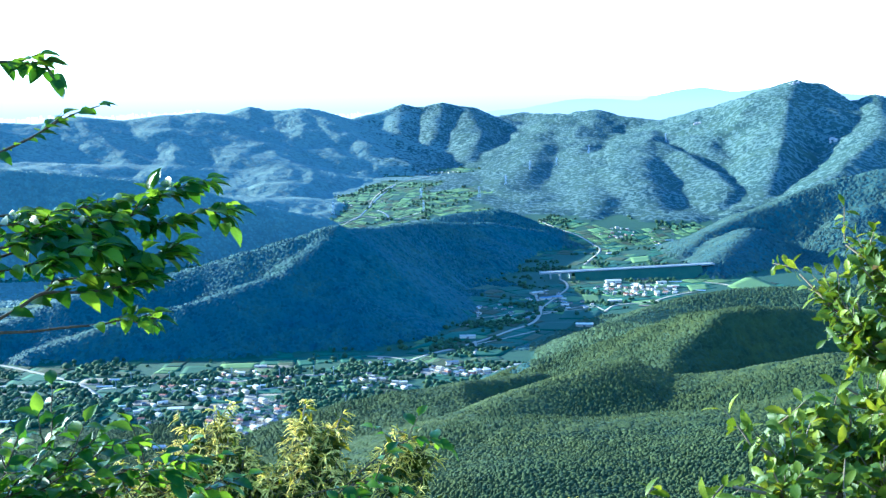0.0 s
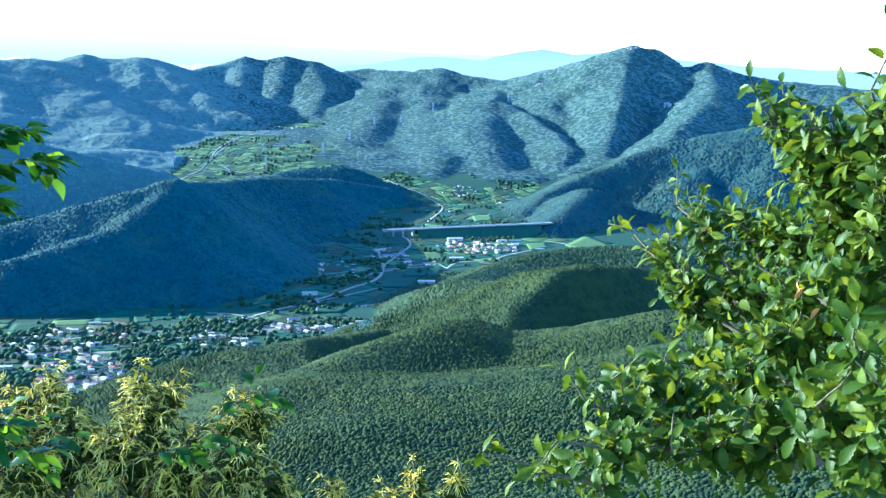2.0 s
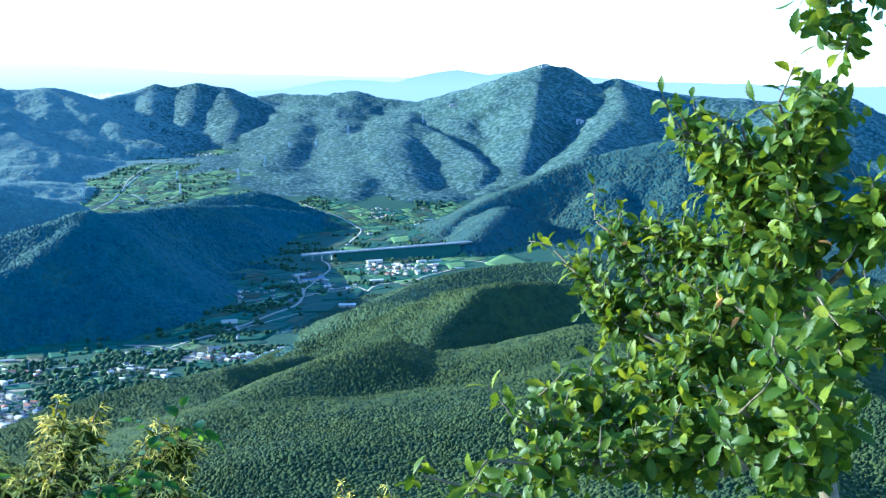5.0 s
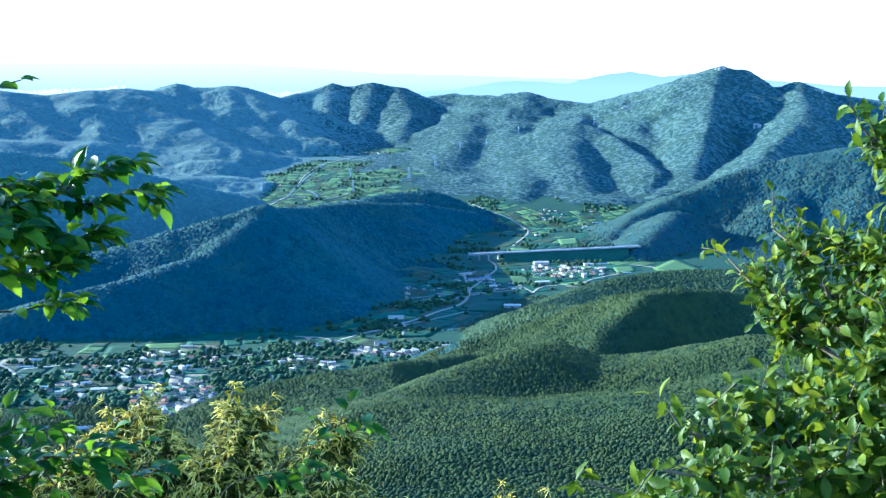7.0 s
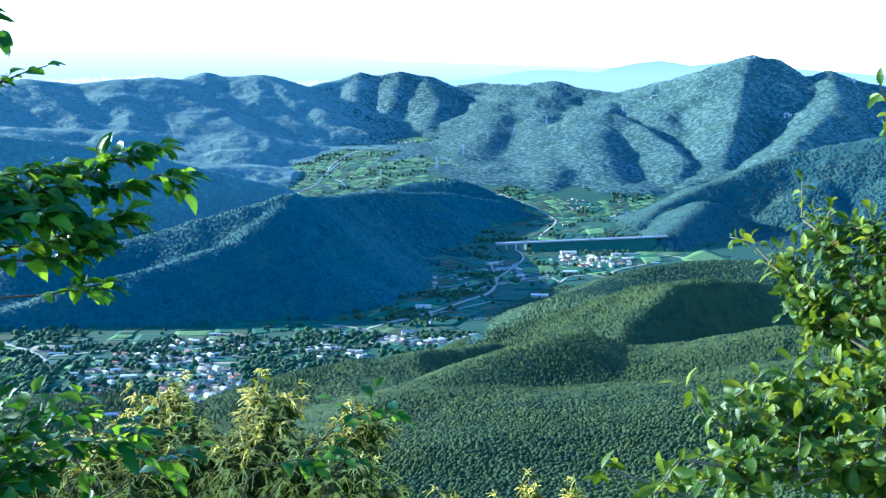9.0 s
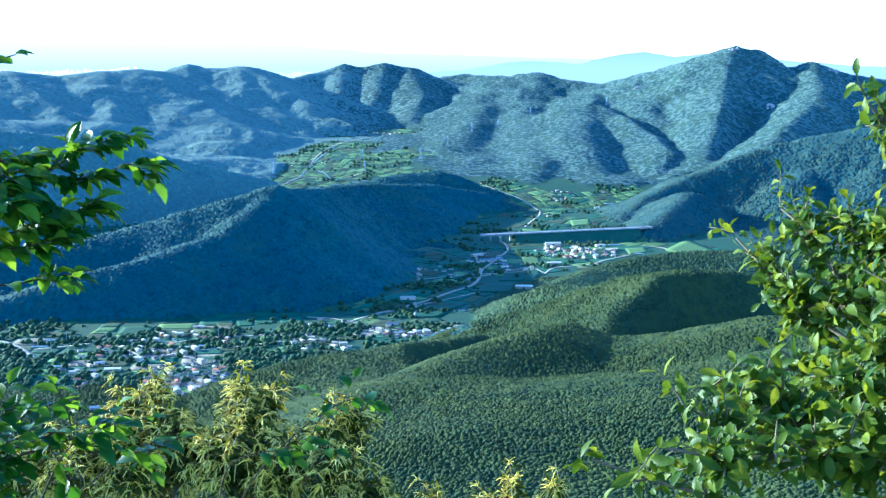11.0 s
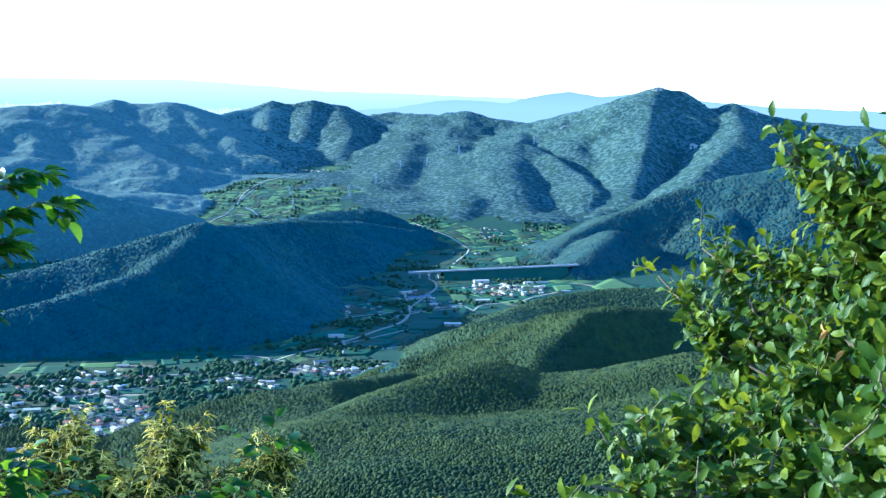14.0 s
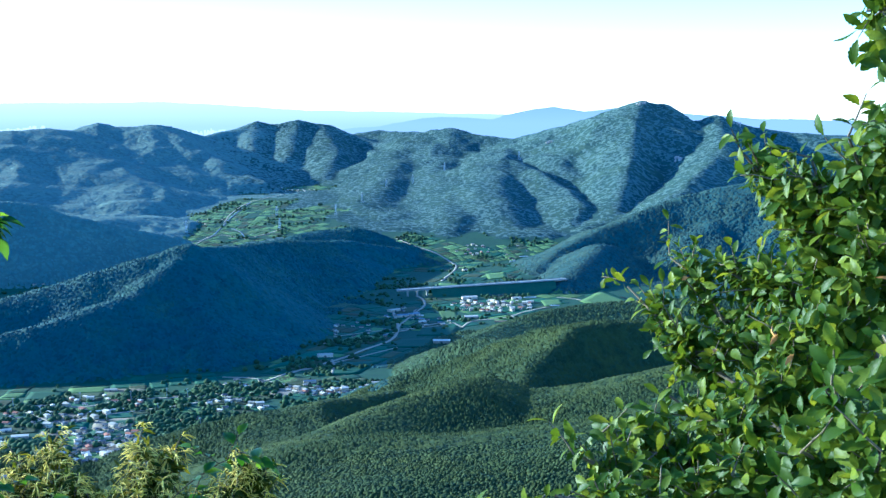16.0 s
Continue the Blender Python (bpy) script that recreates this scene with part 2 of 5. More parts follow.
ridge((0.4, 0.22), 14, 0.12, (-115, 953, 23), (-75, 952, 33), (-35, 949, 42), (14, 950, 49))
ridge((0.4, 0.8), 10, 0.12, (14, 950, 49), (54, 963, 51), (83, 982, 49))
ridge((0.36, 0.05), 26, 0.12, (-51, 638, 81), (-4, 650, 94), (37, 659, 99), (86, 644, 102), (134, 636, 106), (183, 634, 112), (248, 633, 123), (347, 608, 148))
ridge((0.28, 0.05), 26, 0.12, (-9, 480, 117), (41, 498, 123), (95, 511, 123), (163, 515, 132), (238, 507, 147))
# the viewpoint's own mountain
ridge(0.72, 4, 0.0, (-60, -30, 292), (0, -1.5, 298.6), (60, -40, 300), (300, -200, 330), (900, -700, 380))
ridge(0.5, 30, 0.2, (-60, -30, 292), (-500, -300, 300), (-1500, -900, 280))
ridge(0.5, 30, 0.2, (900, -700, 380), (2000, -800, 330), (3500, -300, 300))
ridge(0.4, 30, 0.2, (-1500, -900, 280), (-3000, 200, 250), (-3600, 1500, 240))


def land_height(x, y):
    r = np.hypot(x, y)
    base = valley_floor(r) + rolling(x / 160, y / 160, 5) * np.clip((r - 200) / 600, 0, 1) * 0.6
    bend = rolling(x / 210, y / 210, 11, 4)
    comb = gullies(x / 190 + 0.3 * bend, y / 190, 21, 3) - 0.62
    top = np.full(x.shape, -1e3)
    for slope, rounding, rough, crest in RIDGES:
        best = np.full(x.shape, -1e3)
        steep = max(0.42, 0.8 * max(slope)) if isinstance(slope, tuple) else slope
        for (ax, ay, az), (bx, by, bz) in zip(crest, crest[1:]):
            dx, dy = bx - ax, by - ay
            t = np.clip(((x - ax) * dx + (y - ay) * dy) / (dx * dx + dy * dy), 0, 1)
            d = np.hypot(x - ax - t * dx, y - ay - t * dy)
            if isinstance(slope, tuple):
                fall = np.where(dx * (y - ay) - dy * (x - ax) > 0, slope[0], slope[1])
            else:
                fall = slope
            h = az + t * (bz - az) - fall * (np.sqrt(d * d + rounding * rounding) - rounding) * (1 + 1.1 * rough * bend)
            over = np.hypot(dx, dy) * np.abs(((x - ax) * dx + (y - ay) * dy) / (dx * dx + dy * dy) - t)
            h = h - np.maximum(0, steep - fall) * over
            h = h + rough * 120 * comb * np.clip(d / 130, 0, 1)
            best = np.maximum(best, h)
        k = 5.0
        gap = np.abs(top - best)
        top = np.maximum(top, best) + np.where(gap < 3 * k, k * 0.35 * (1 - gap / (3 * k)) ** 2, 0)
    # side gullies that run down the higher slopes, and the small swells between them
    high = np.clip((top - base - 8) / 60, 0, 1)
    cuts = gullies(x / 150 + 0.5 * bend, y / 230 + 0.2 * bend, 83, 3) - 0.6
    swell = rolling(x / 62 + 0.7 * bend, y / 75, 57, 3)
    top = top + high * (cuts * np.clip((r - 1950) / 500, 0, 1) * np.clip(9 + 9 * (x + 200) / 600, 4, 17) + swell * np.clip((r - 300) / 900, 0, 1) * np.clip(2.0 + r / 1200, 2.5, 5.0))
    return np.maximum(top, base), top - base


def smooth_mesh(name, verts, faces, mats=(), index=None, smooth=True):
    me = bpy.data.meshes.new(name)
    faces = np.asarray(faces)
    n, k = faces.shape
    me.vertices.add(len(verts))
    me.vertices.foreach_set("co", np.asarray(verts, np.float32).ravel())
    me.loops.add(n * k)
    me.loops.foreach_set("vertex_index", faces.astype(np.int32).ravel())
    me.polygons.add(n)
    me.polygons.foreach_set("loop_start", np.arange(0, n * k, k, dtype=np.int32))
    if smooth:
        me.polygons.foreach_set("use_smooth", np.ones(n, bool))
    for m in mats:
        me.materials.append(m)
    if index is not None:
        me.polygons.foreach_set("material_index", np.asarray(index, np.int32))
    me.update(calc_edges=True)
    me.validate()
    return me


FARMED = []


def farm(width, *line):
    FARMED.append((width, line))


farm(170, (-650, 1153), (-467, 1142), (-314, 1123), (-199, 1128), (-101, 1145))
farm(60, (-101, 1145), (-19, 1201), (69, 1234))
farm(105, (-65, 1251), (3, 1376), (85, 1515), (160, 1644))
farm(120, (129, 1570), (242, 1628), (349, 1667), (493, 1757))
farm(150, (211, 1869), (305, 2061), (412, 2182), (382, 2270))
farm(60, (325, 2194), (260, 2309), (207, 2374))
farm(85, (-225, 2375), (-133, 2460), (-61, 2564), (4, 2594))
farm(80, (-188, 2537), (-135, 2767), (-83, 2910))
farm(60, (-134, 3094), (-41, 3152), (71, 3209))
farm(70, (-49, 2659), (32, 2709), (103, 2790))
farm(50, (-21, 2466), (55, 2535))
farm(110, (-965, 1917), (-763, 1899), (-592, 1976), (-379, 2023))
farm(70, (-386, 2187), (-288, 2293))


def farmed(x, y):
    """Where the valley floor is open fields."""
    open_land = np.zeros(x.shape, bool)
    wobble = 1 + 0.5 * rolling(x / 90, y / 90, 61, 3)
    for width, line in FARMED:
        for (ax, ay), (bx, by) in zip(line, line[1:]):
            dx, dy = bx - ax, by - ay
            t = np.clip(((x - ax) * dx + (y - ay) * dy) / (dx * dx + dy * dy), 0, 1)
            open_land |= np.hypot(x - ax - t * dx, y - ay - t * dy) < width * wobble
    return open_land


az = np.radians(np.concatenate([np.arange(-180, -36, 4.0), np.arange(-36, 44, 0.14), np.arange(44, 180, 4.0)]))
rad = np.concatenate([[0.0], np.geomspace(0.6, 330, 70), np.geomspace(333, 4800, 520)])
AA, RR = np.meshgrid(az, rad)
GX, GY = RR * np.sin(AA), RR * np.cos(AA)
GZ, LIFT = land_height(GX, GY)
na, nr = len(az), len(rad)
ii, jj = np.meshgrid(np.arange(na), np.arange(nr - 1))
nxt = (ii + 1) % na
quads = np.stack([jj * na + ii, jj * na + nxt, (jj + 1) * na + nxt, (jj + 1) * na + ii], -1).reshape(-1, 4)[:, ::-1]
rq = RR[:-1].ravel()
lq = LIFT[:-1].ravel()
fq = farmed(GX[:-1].ravel(), GY[:-1].ravel())
# zones follow distance, so the painted haze tint grows with it
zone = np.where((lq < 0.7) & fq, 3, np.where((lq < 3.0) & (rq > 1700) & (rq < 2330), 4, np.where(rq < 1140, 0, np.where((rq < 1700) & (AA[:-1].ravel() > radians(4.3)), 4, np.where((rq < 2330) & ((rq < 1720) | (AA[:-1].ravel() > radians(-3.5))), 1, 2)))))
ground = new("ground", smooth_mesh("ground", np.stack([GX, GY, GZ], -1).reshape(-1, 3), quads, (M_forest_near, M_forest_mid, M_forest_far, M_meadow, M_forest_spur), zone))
tagged(ground, "wooded mountain slopes round a green farmed valley", "ground", kind="structure")


def z_grid(x, y):
    """Height of the land, read from its own grid."""
    a = np.arctan2(x, y)
    r = np.hypot(x, y)
    i = np.clip(np.searchsorted(az, a) - 1, 0, na - 2)
    j = np.clip(np.searchsorted(rad, r) - 1, 0, nr - 2)
    u = (a - az[i]) / (az[i + 1] - az[i])
    v = (r - rad[j]) / (rad[j + 1] - rad[j])
    return (GZ[j, i] * (1 - u) + GZ[j, i + 1] * u) * (1 - v) + (GZ[j + 1, i] * (1 - u) + GZ[j + 1, i + 1] * u) * v


def z_at(x, y):
    return float(land_height(np.array([float(x)]), np.array([float(y)]))[0][0])


# ---- far distance ----
def far_range(name, radius, depth, mat, label, crest, seed, rough):
    """Distant hills beyond the last ridge, a strip that follows its crest (x, y, z)."""
    a = [math.atan2(p[0], p[1]) for p in crest]
    h = [300 + (p[2] - 300) * radius / math.hypot(p[0], p[1]) for p in crest]
    th = np.radians(np.arange(-60, 60.01, 0.1))
    top = np.interp(th, a, h) + rough * rolling(th * 60, th * 0, seed, 4)
    verts, n = [], len(th)
    for dr, zz in ((0, top), (-30, top - 12), (-depth, np.full(n, -60.0))):
        verts.append(np.stack([(radius + dr) * np.sin(th), (radius + dr) * np.cos(th), zz], -1))
    i = np.arange(n - 1)
    faces = np.concatenate([np.stack([k * n + i, k * n + i + 1, (k + 1) * n + i + 1, (k + 1) * n + i], -1) for k in range(2)])
    ob = new(name, smooth_mesh(name, np.concatenate(verts), faces, (mat,)))
    return tagged(ob, label, "backdrop", kind="structure")


# backdrop strips emit their colour in place of haze lit by the sky
M_haze_far = glow("haze_glow_plain", (0.24, 0.268, 0.262), (0.35, 0.355, 0.345), 235, 335)
M_haze_mid = glow("haze_glow_hills", (0.19, 0.228, 0.252), (0.16, 0.2, 0.238), 240, 310)
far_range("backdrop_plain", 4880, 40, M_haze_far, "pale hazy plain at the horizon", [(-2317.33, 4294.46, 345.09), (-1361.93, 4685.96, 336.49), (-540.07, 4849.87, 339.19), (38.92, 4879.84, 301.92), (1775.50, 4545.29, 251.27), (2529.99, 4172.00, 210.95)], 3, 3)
far_range("backdrop_hills", 4860, 30, M_haze_mid, "distant hills, pale blue haze put in as glow", [(-2317.70, 4270.51, 196.94), (-685.16, 4809.63, 167.30), (86.06, 4858.49, 214.71), (352.12, 4846.79, 234.97), (519.77, 4832.01, 266.12), (638.27, 4817.84, 273.96), (825.46, 4789.23, 261.81), (985.77, 4758.97, 294.83), (1082.60, 4737.88, 307.37), (1209.47, 4707.08, 286.77), (1350.18, 4668.68, 305.35), (1591.53, 4591.97, 278.71), (1830.13, 4502.05, 257.34), (2518.75, 4155.82, 231.88)], 9, 4)


# ---- the woods on the slopes ----
M_crown_near = surface("deciduous_crowns", [(0.034, 0.052, 0.017), (0.053, 0.068, 0.018), (0.019, 0.036, 0.017)], (0.015, 0.08), 0.9, vary="island", spread=(0.84, 1.14), spec=0.1)
# middle hills: haze over the shaded slopes is put in as blue leaf colour
M_crown_mid = surface("hazed_mid_crowns", [(0.024, 0.066, 0.07), (0.04, 0.082, 0.064), (0.016, 0.05, 0.06)], (0.012, 0.06), 0.9, vary="island", spread=(0.8, 1.2), spec=0.15)
# the next four carry painted haze: bluer leaf colours, palest on the ridges
M_crown_far = surface("hazed_mountain_crowns", [(0.038, 0.068, 0.064), (0.052, 0.083, 0.062), (0.028, 0.054, 0.057)], (0.012, 0.045), 0.9, vary="island", spread=(0.93, 1.07), spec=0.04)
M_crown_west = surface("hazed_ridge_crowns", [(0.12, 0.17, 0.15), (0.136, 0.186, 0.152), (0.106, 0.155, 0.142)], (0.012, 0.045), 0.9, vary="island", spread=(0.95, 1.05), spec=0.04)
M_crown_slope = surface("hazed_slope_crowns", [(0.031, 0.063, 0.06), (0.05, 0.08, 0.058), (0.02, 0.045, 0.048)], (0.012, 0.06), 0.9, vary="island", spread=(0.8, 1.2), spec=0.15)
M_crown_low = surface("hazed_low_hill_crowns", [(0.092, 0.145, 0.128), (0.108, 0.16, 0.13), (0.078, 0.128, 0.118)], (0.012, 0.05), 0.9, vary="island", spread=(0.85, 1.15), spec=0.15)
M_crown_spur = surface("mixed_crowns", [(0.034, 0.058, 0.026), (0.052, 0.075, 0.026), (0.024, 0.045, 0.025)], (0.012, 0.06), 0.9, vary="island", spread=(0.75, 1.25), spec=0.15)
rng = np.random.default_rng(7)


def crowns(name, label, mat, r0, r1, step, size, tall, sides=5, a0=-24, a1=36, full=False):
    """One wood: uneven crowns standing close on the slope between two distances."""
    a0, a1 = radians(a0), radians(a1)
    x0, x1, y0, y1 = r1 * math.sin(a0 - 0.15), r1 * math.sin(a1 + 0.15), r0 * 0.75, r1
    gx, gy = np.meshgrid(np.arange(x0, x1, step), np.arange(y0, y1, step))
    px = (gx + rng.uniform(-0.8, 0.8, gx.shape) * step).ravel()
    py = (gy + rng.uniform(-0.8, 0.8, gx.shape) * step).ravel()
    r, a = np.hypot(px, py), np.arctan2(px, py)
    edge = a + (0.05 * rolling(px / 150, py / 150, 91, 3) + rng.normal(0, 0.02, a.shape)) * (r > 2330)
    reach = r + 70 * rolling(px / 60, py / 60, 95, 3) * ((r > 1000) & (r < 2600))
    keep = (reach > r0) & (reach < r1) & (edge > a0) & (edge < a1)
    px, py, r = px[keep], py[keep], r[keep]
    pz, lift = land_height(px, py)
    keep = (lift > 0.7) | ~farmed(px, py)
    px, py = px[keep], py[keep]
    return crowns_at(name, label, mat, px, py, size, tall, sides, True, full)


def crowns_at(name, label, mat, px, py, size, tall, sides=5, soft=False, full=False):
    """Uneven crowns at the given places: pointed, or full with a shoulder."""
    pz = z_grid(px, py)
    n = len(px)
    thick = rolling(px / 70, py / 70, 31, 3)
    w = size * rng.uniform(0.5, 1.5, n) * (1 + 0.3 * thick)
    conifer = np.clip(0.5 + 1.6 * rolling(px / 130, py / 130, 41, 3), 0, 1)
    h = tall * rng.uniform(0.6, 1.5, n) * (0.6 + 0.9 * conifer)
    th = np.arange(sides) * 2 * math.pi / sides
    turn = rng.uniform(0, 6.28, (n, 1))
    rings = []
    for out, lo, hi in (((0.5, -0.25, 0.15), (0.36, 0.55, 0.9)) if full else ((0.5, -0.35, 0.1),)):
        ang = th[None] + turn + rng.uniform(-0.4, 0.4, (n, sides))
        rr = w[:, None] * out * rng.uniform(0.75, 1.3, (n, sides))
        sx, sy = px[:, None] + rr * np.cos(ang), py[:, None] + rr * np.sin(ang)
        rings.append(np.stack([sx, sy, z_grid(sx, sy) + h[:, None] * rng.uniform(lo, hi, (n, sides))], -1))
    apex = np.stack([px + rng.uniform(-0.22, 0.22, n) * w, py + rng.uniform(-0.22, 0.22, n) * w, pz + h], -1)[:, None]
    verts = np.concatenate(rings + [apex], 1)
    levels = len(rings)
    tris = []
    for q in range(sides):
        o = (q + 1) % sides
        if full:
            tris += [(q, o, sides + o), (q, sides + o, sides + q)]
        tris.append(((levels - 1) * sides + q, (levels - 1) * sides + o, levels * sides))
    faces = (np.arange(n)[:, None, None] * (levels * sides + 1) + np.array(tris)[None]).reshape(-1, 3)
    ob = new(name, smooth_mesh(name, verts.reshape(-1, 3), faces, (mat,), smooth=soft))
    return tagged(ob, label, "forest", kind="stuff")


crowns("near_forest", "dense green mixed wood on the near slope", M_crown_near, 330, 640, 1.6, 2.7, 1.15, 4, full=True)
crowns("slope_forest", "dense green mixed wood on the near spurs", M_crown_near, 640, 1140, 2.25, 3.9, 1.4, 4)
crowns("spur_forest", "dense green wood on the lower spurs", M_crown_spur, 1140, 1700, 3.4, 5.2, 2.2, 4, 4.3)
crowns("round_hill_forest", "dense dark wood on the round hill, tinted blue for haze", M_crown_mid, 1140, 1700, 3.6, 5.4, 1.4, 5, -24, 4.3)
crowns("hill_forest", "dense dark wood on the valley hills, tinted blue for haze", M_crown_mid, 1700, 2330, 4.6, 7.0, 2.0, 5, -3.5, 6.0)
crowns("low_hill_forest", "wood on the low hill beyond, blue-green with painted haze", M_crown_low, 1750, 2330, 4.6, 7.0, 1.6, 5, -24, -3.5)
crowns("long_spur_forest", "dense green wood on the long spur", M_crown_slope, 1700, 2330, 4.8, 7.4, 2.0, 5, 6.0, 36)
crowns("mountain_forest", "dark green wood on the high mountain, tinted for haze", M_crown_far, 2330, 4150, 8.5, 12.0, 0.8, 5, -1.5, 36)
crowns("ridge_forest", "wood on the far ridges, blue-green with painted haze", M_crown_west, 2330, 4150, 8.5, 12.0, 0.85, 5, -24, -1.5)


# ---- fields, roads and streams on the valley floor ----
CROPS = [
    surface("rice_field", [(0.08, 0.135, 0.04), (0.1, 0.155, 0.042), (0.066, 0.115, 0.04)], (0.03, 0.3), 0.85, bump=0.3, bump_scale=0.8, bump_dist=0.2, spec=0.2, vary="object"),
    surface("dark_green_crop", [(0.013, 0.058, 0.03), (0.018, 0.068, 0.031), (0.011, 0.048, 0.028)], (0.03, 0.3), 0.85, bump=0.3, bump_scale=0.8, bump_dist=0.2, spec=0.2, vary="object"),
    surface("pale_grass", [(0.034, 0.05, 0.021), (0.046, 0.06, 0.024), (0.028, 0.042, 0.02)], (0.03, 0.3), 0.9, bump=0.3, bump_scale=0.8, bump_dist=0.2, spec=0.2, vary="object"),
    surface("bare_soil", [(0.14, 0.12, 0.085), (0.18, 0.15, 0.11), (0.11, 0.1, 0.07)], (0.03, 0.3), 0.95, bump=0.3, bump_scale=0.8, bump_dist=0.2, spec=0.2, vary="object"),
]
M_road = surface("concrete_road", [(0.24, 0.21, 0.15), (0.3, 0.265, 0.19), (0.19, 0.17, 0.12)], (0.05, 0.6), 0.9)
M_water = surface("stream_water", [(0.05, 0.06, 0.045), (0.07, 0.08, 0.06), (0.045, 0.05, 0.04)], (0.05, 0.5), 0.4, spec=0.3, bump=0.1, bump_scale=1.5, bump_dist=0.05)
M_concrete = surface("concrete", [(0.3, 0.29, 0.26), (0.38, 0.365, 0.33), (0.24, 0.23, 0.21)], (0.1, 1.0), 0.85)
r_val = np.random.default_rng(5)


def plot(corners, mat, label, lift=0.25):
    """A field laid on the land between four corners (x, y)."""
    c = np.array(corners, float)
    n = 7
    u, v = np.meshgrid(np.linspace(0, 1, n), np.linspace(0, 1, n))
    u, v = u.ravel()[:, None], v.ravel()[:, None]
    p = (c[0] * (1 - u) + c[1] * u) * (1 - v) + (c[3] * (1 - u) + c[2] * u) * v
    z, _ = land_height(p[:, 0], p[:, 1])
    o = p.mean(0)
    top = np.stack([p[:, 0] - o[0], p[:, 1] - o[1], z - z.mean() + lift], -1)
    low = top - np.array((0, 0, 1.2))
    faces = [(j * n + i, j * n + i + 1, (j + 1) * n + i + 1, (j + 1) * n + i) for j in range(n - 1) for i in range(n - 1)]
    rim = [i for i in range(n)] + [j * n + n - 1 for j in range(1, n)] + [(n - 1) * n + i for i in range(n - 2, -1, -1)] + [j * n for j in range(n - 2, 0, -1)]
    k = n * n
    faces += [(a + k, b + k, b, a) for a, b in zip(rim, rim[1:] + rim[:1])]
    ob = new("field", smooth_mesh("field", np.concatenate([top, low]), faces, (mat,), smooth=False))
    ob.location = (o[0], o[1], float(z.mean()))
    return tagged(ob, label, "field", "fields in the valley", "structure")


LABELS = ["bright green rice field", "dark green crop field", "pale dry grass field", "brown bare soil plot"]
for width, line in FARMED:
    for (ax, ay), (bx, by) in zip(line, line[1:]):
        d = Vector((bx - ax, by - ay))
        length = d.length
        d.normalize()
        s = Vector((-d.y, d.x))
        far_off = math.hypot(ax, ay) > 2200
        size = 22 if far_off else 30
        along = 0.0
        while along < length:
            step = size * r_val.uniform(0.6, 1.5)
            across = -width
            while across < width:
                wide = size * r_val.uniform(0.5, 1.4)
                mid = Vector((ax, ay)) + d * (along + step / 2) + s * (across + wide / 2)
                cx, cy = np.array([mid.x]), np.array([mid.y])
                if farmed(cx, cy)[0] and land_height(cx, cy)[1][0] < 1.2 and r_val.random() < 0.74:
                    w = (0.70, 0.08, 0.20, 0.02) if far_off else (0.18, 0.44, 0.28, 0.10)
                    kind = int(r_val.choice(4, p=w))
                    if kind == 3 and math.hypot(mid.x, mid.y) > 1250:
                        kind = 1
                    skew = r_val.uniform(-0.15, 0.15, 4) * size * 0.4
                    p0 = Vector((ax, ay)) + d * along + s * across
                    quad = [p0 + d * skew[0], p0 + d * (step - 3) + s * skew[1], p0 + d * (step - 3 + skew[2]) + s * (wide - 3), p0 + s * (wide - 3 + skew[3])]
                    plot([(q.x, q.y) for q in quad], CROPS[kind], LABELS[kind])
                across += wide
            along += step

plot([(432, 1699), (493, 1796), (510, 1678), (450, 1615)], CROPS[0], "bright green sloping meadow at the wood's edge", 1.2)
plot([(334, 2014), (373, 2032), (366, 1963), (328, 1947)], CROPS[0], "bright green rice field beyond the bridge", 0.5)
plot([(-92, 1173), (-84, 1202), (-43, 1204), (-49, 1180)], CROPS[0], "bright green rice field by the road", 0.5)
plot([(-408, 1193), (-416, 1237), (-392, 1230), (-385, 1192)], CROPS[0], "bright green field under the hill", 0.5)
plot([(-383, 1192), (-390, 1228), (-338, 1202), (-353, 1188)], CROPS[2], "pale grass field under the hill", 0.5)
# shade of the round hill is put into these fields' darker crop colour
plot([(0, 1262), (44, 1320), (92, 1330), (62, 1262)], CROPS[1], "rice field with hill shade put into its deep green", 0.5)
plot([(-46, 1300), (7, 1395), (43, 1403), (20, 1345)], CROPS[1], "rice field with hill shade put into its deep green", 0.5)
plot([(104, 1400), (130, 1455), (176, 1450), (160, 1395)], CROPS[1], "rice field with hill shade put into its deep green", 0.5)
plot([(150, 1470), (165, 1530), (215, 1520), (200, 1465)], CROPS[1], "rice field with hill shade put into its deep green", 0.5)
plot([(202, 1645), (228, 1652), (223, 1580), (199, 1577)], CROPS[0], "light green rice field beside the village", 0.5)
plot([(372, 1715), (405, 1722), (402, 1682), (367, 1660)], CROPS[0], "light green meadow beyond the village", 0.5)


def ribbon(name, label, mat, width, pts, lift=0.55):
    """A road or stream laid on the land."""
    line = curve_2d(pts, 10)
    d = np.gradient(line, axis=0)
    d /= np.linalg.norm(d, axis=1)[:, None]
    s = np.stack([-d[:, 1], d[:, 0]], -1)
    rows = []
    for k, dz in ((-0.5, -1.2), (-0.5, 0), (0.5, 0), (0.5, -1.2)):
        p = line + s * width * k
        z, _ = land_height(line[:, 0], line[:, 1])
        rows.append(np.stack([p[:, 0], p[:, 1], z + lift + dz], -1))
    n = len(line)
    i = np.arange(n - 1)
    faces = np.concatenate([np.stack([k * n + i, k * n + i + 1, (k + 1) * n + i + 1, (k + 1) * n + i], -1) for k in range(3)])
    ob = new(name, smooth_mesh(name, np.concatenate(rows), faces[:, ::-1], (mat,), smooth=False))
    return tagged(ob, label, name.split("_")[0], kind="structure")


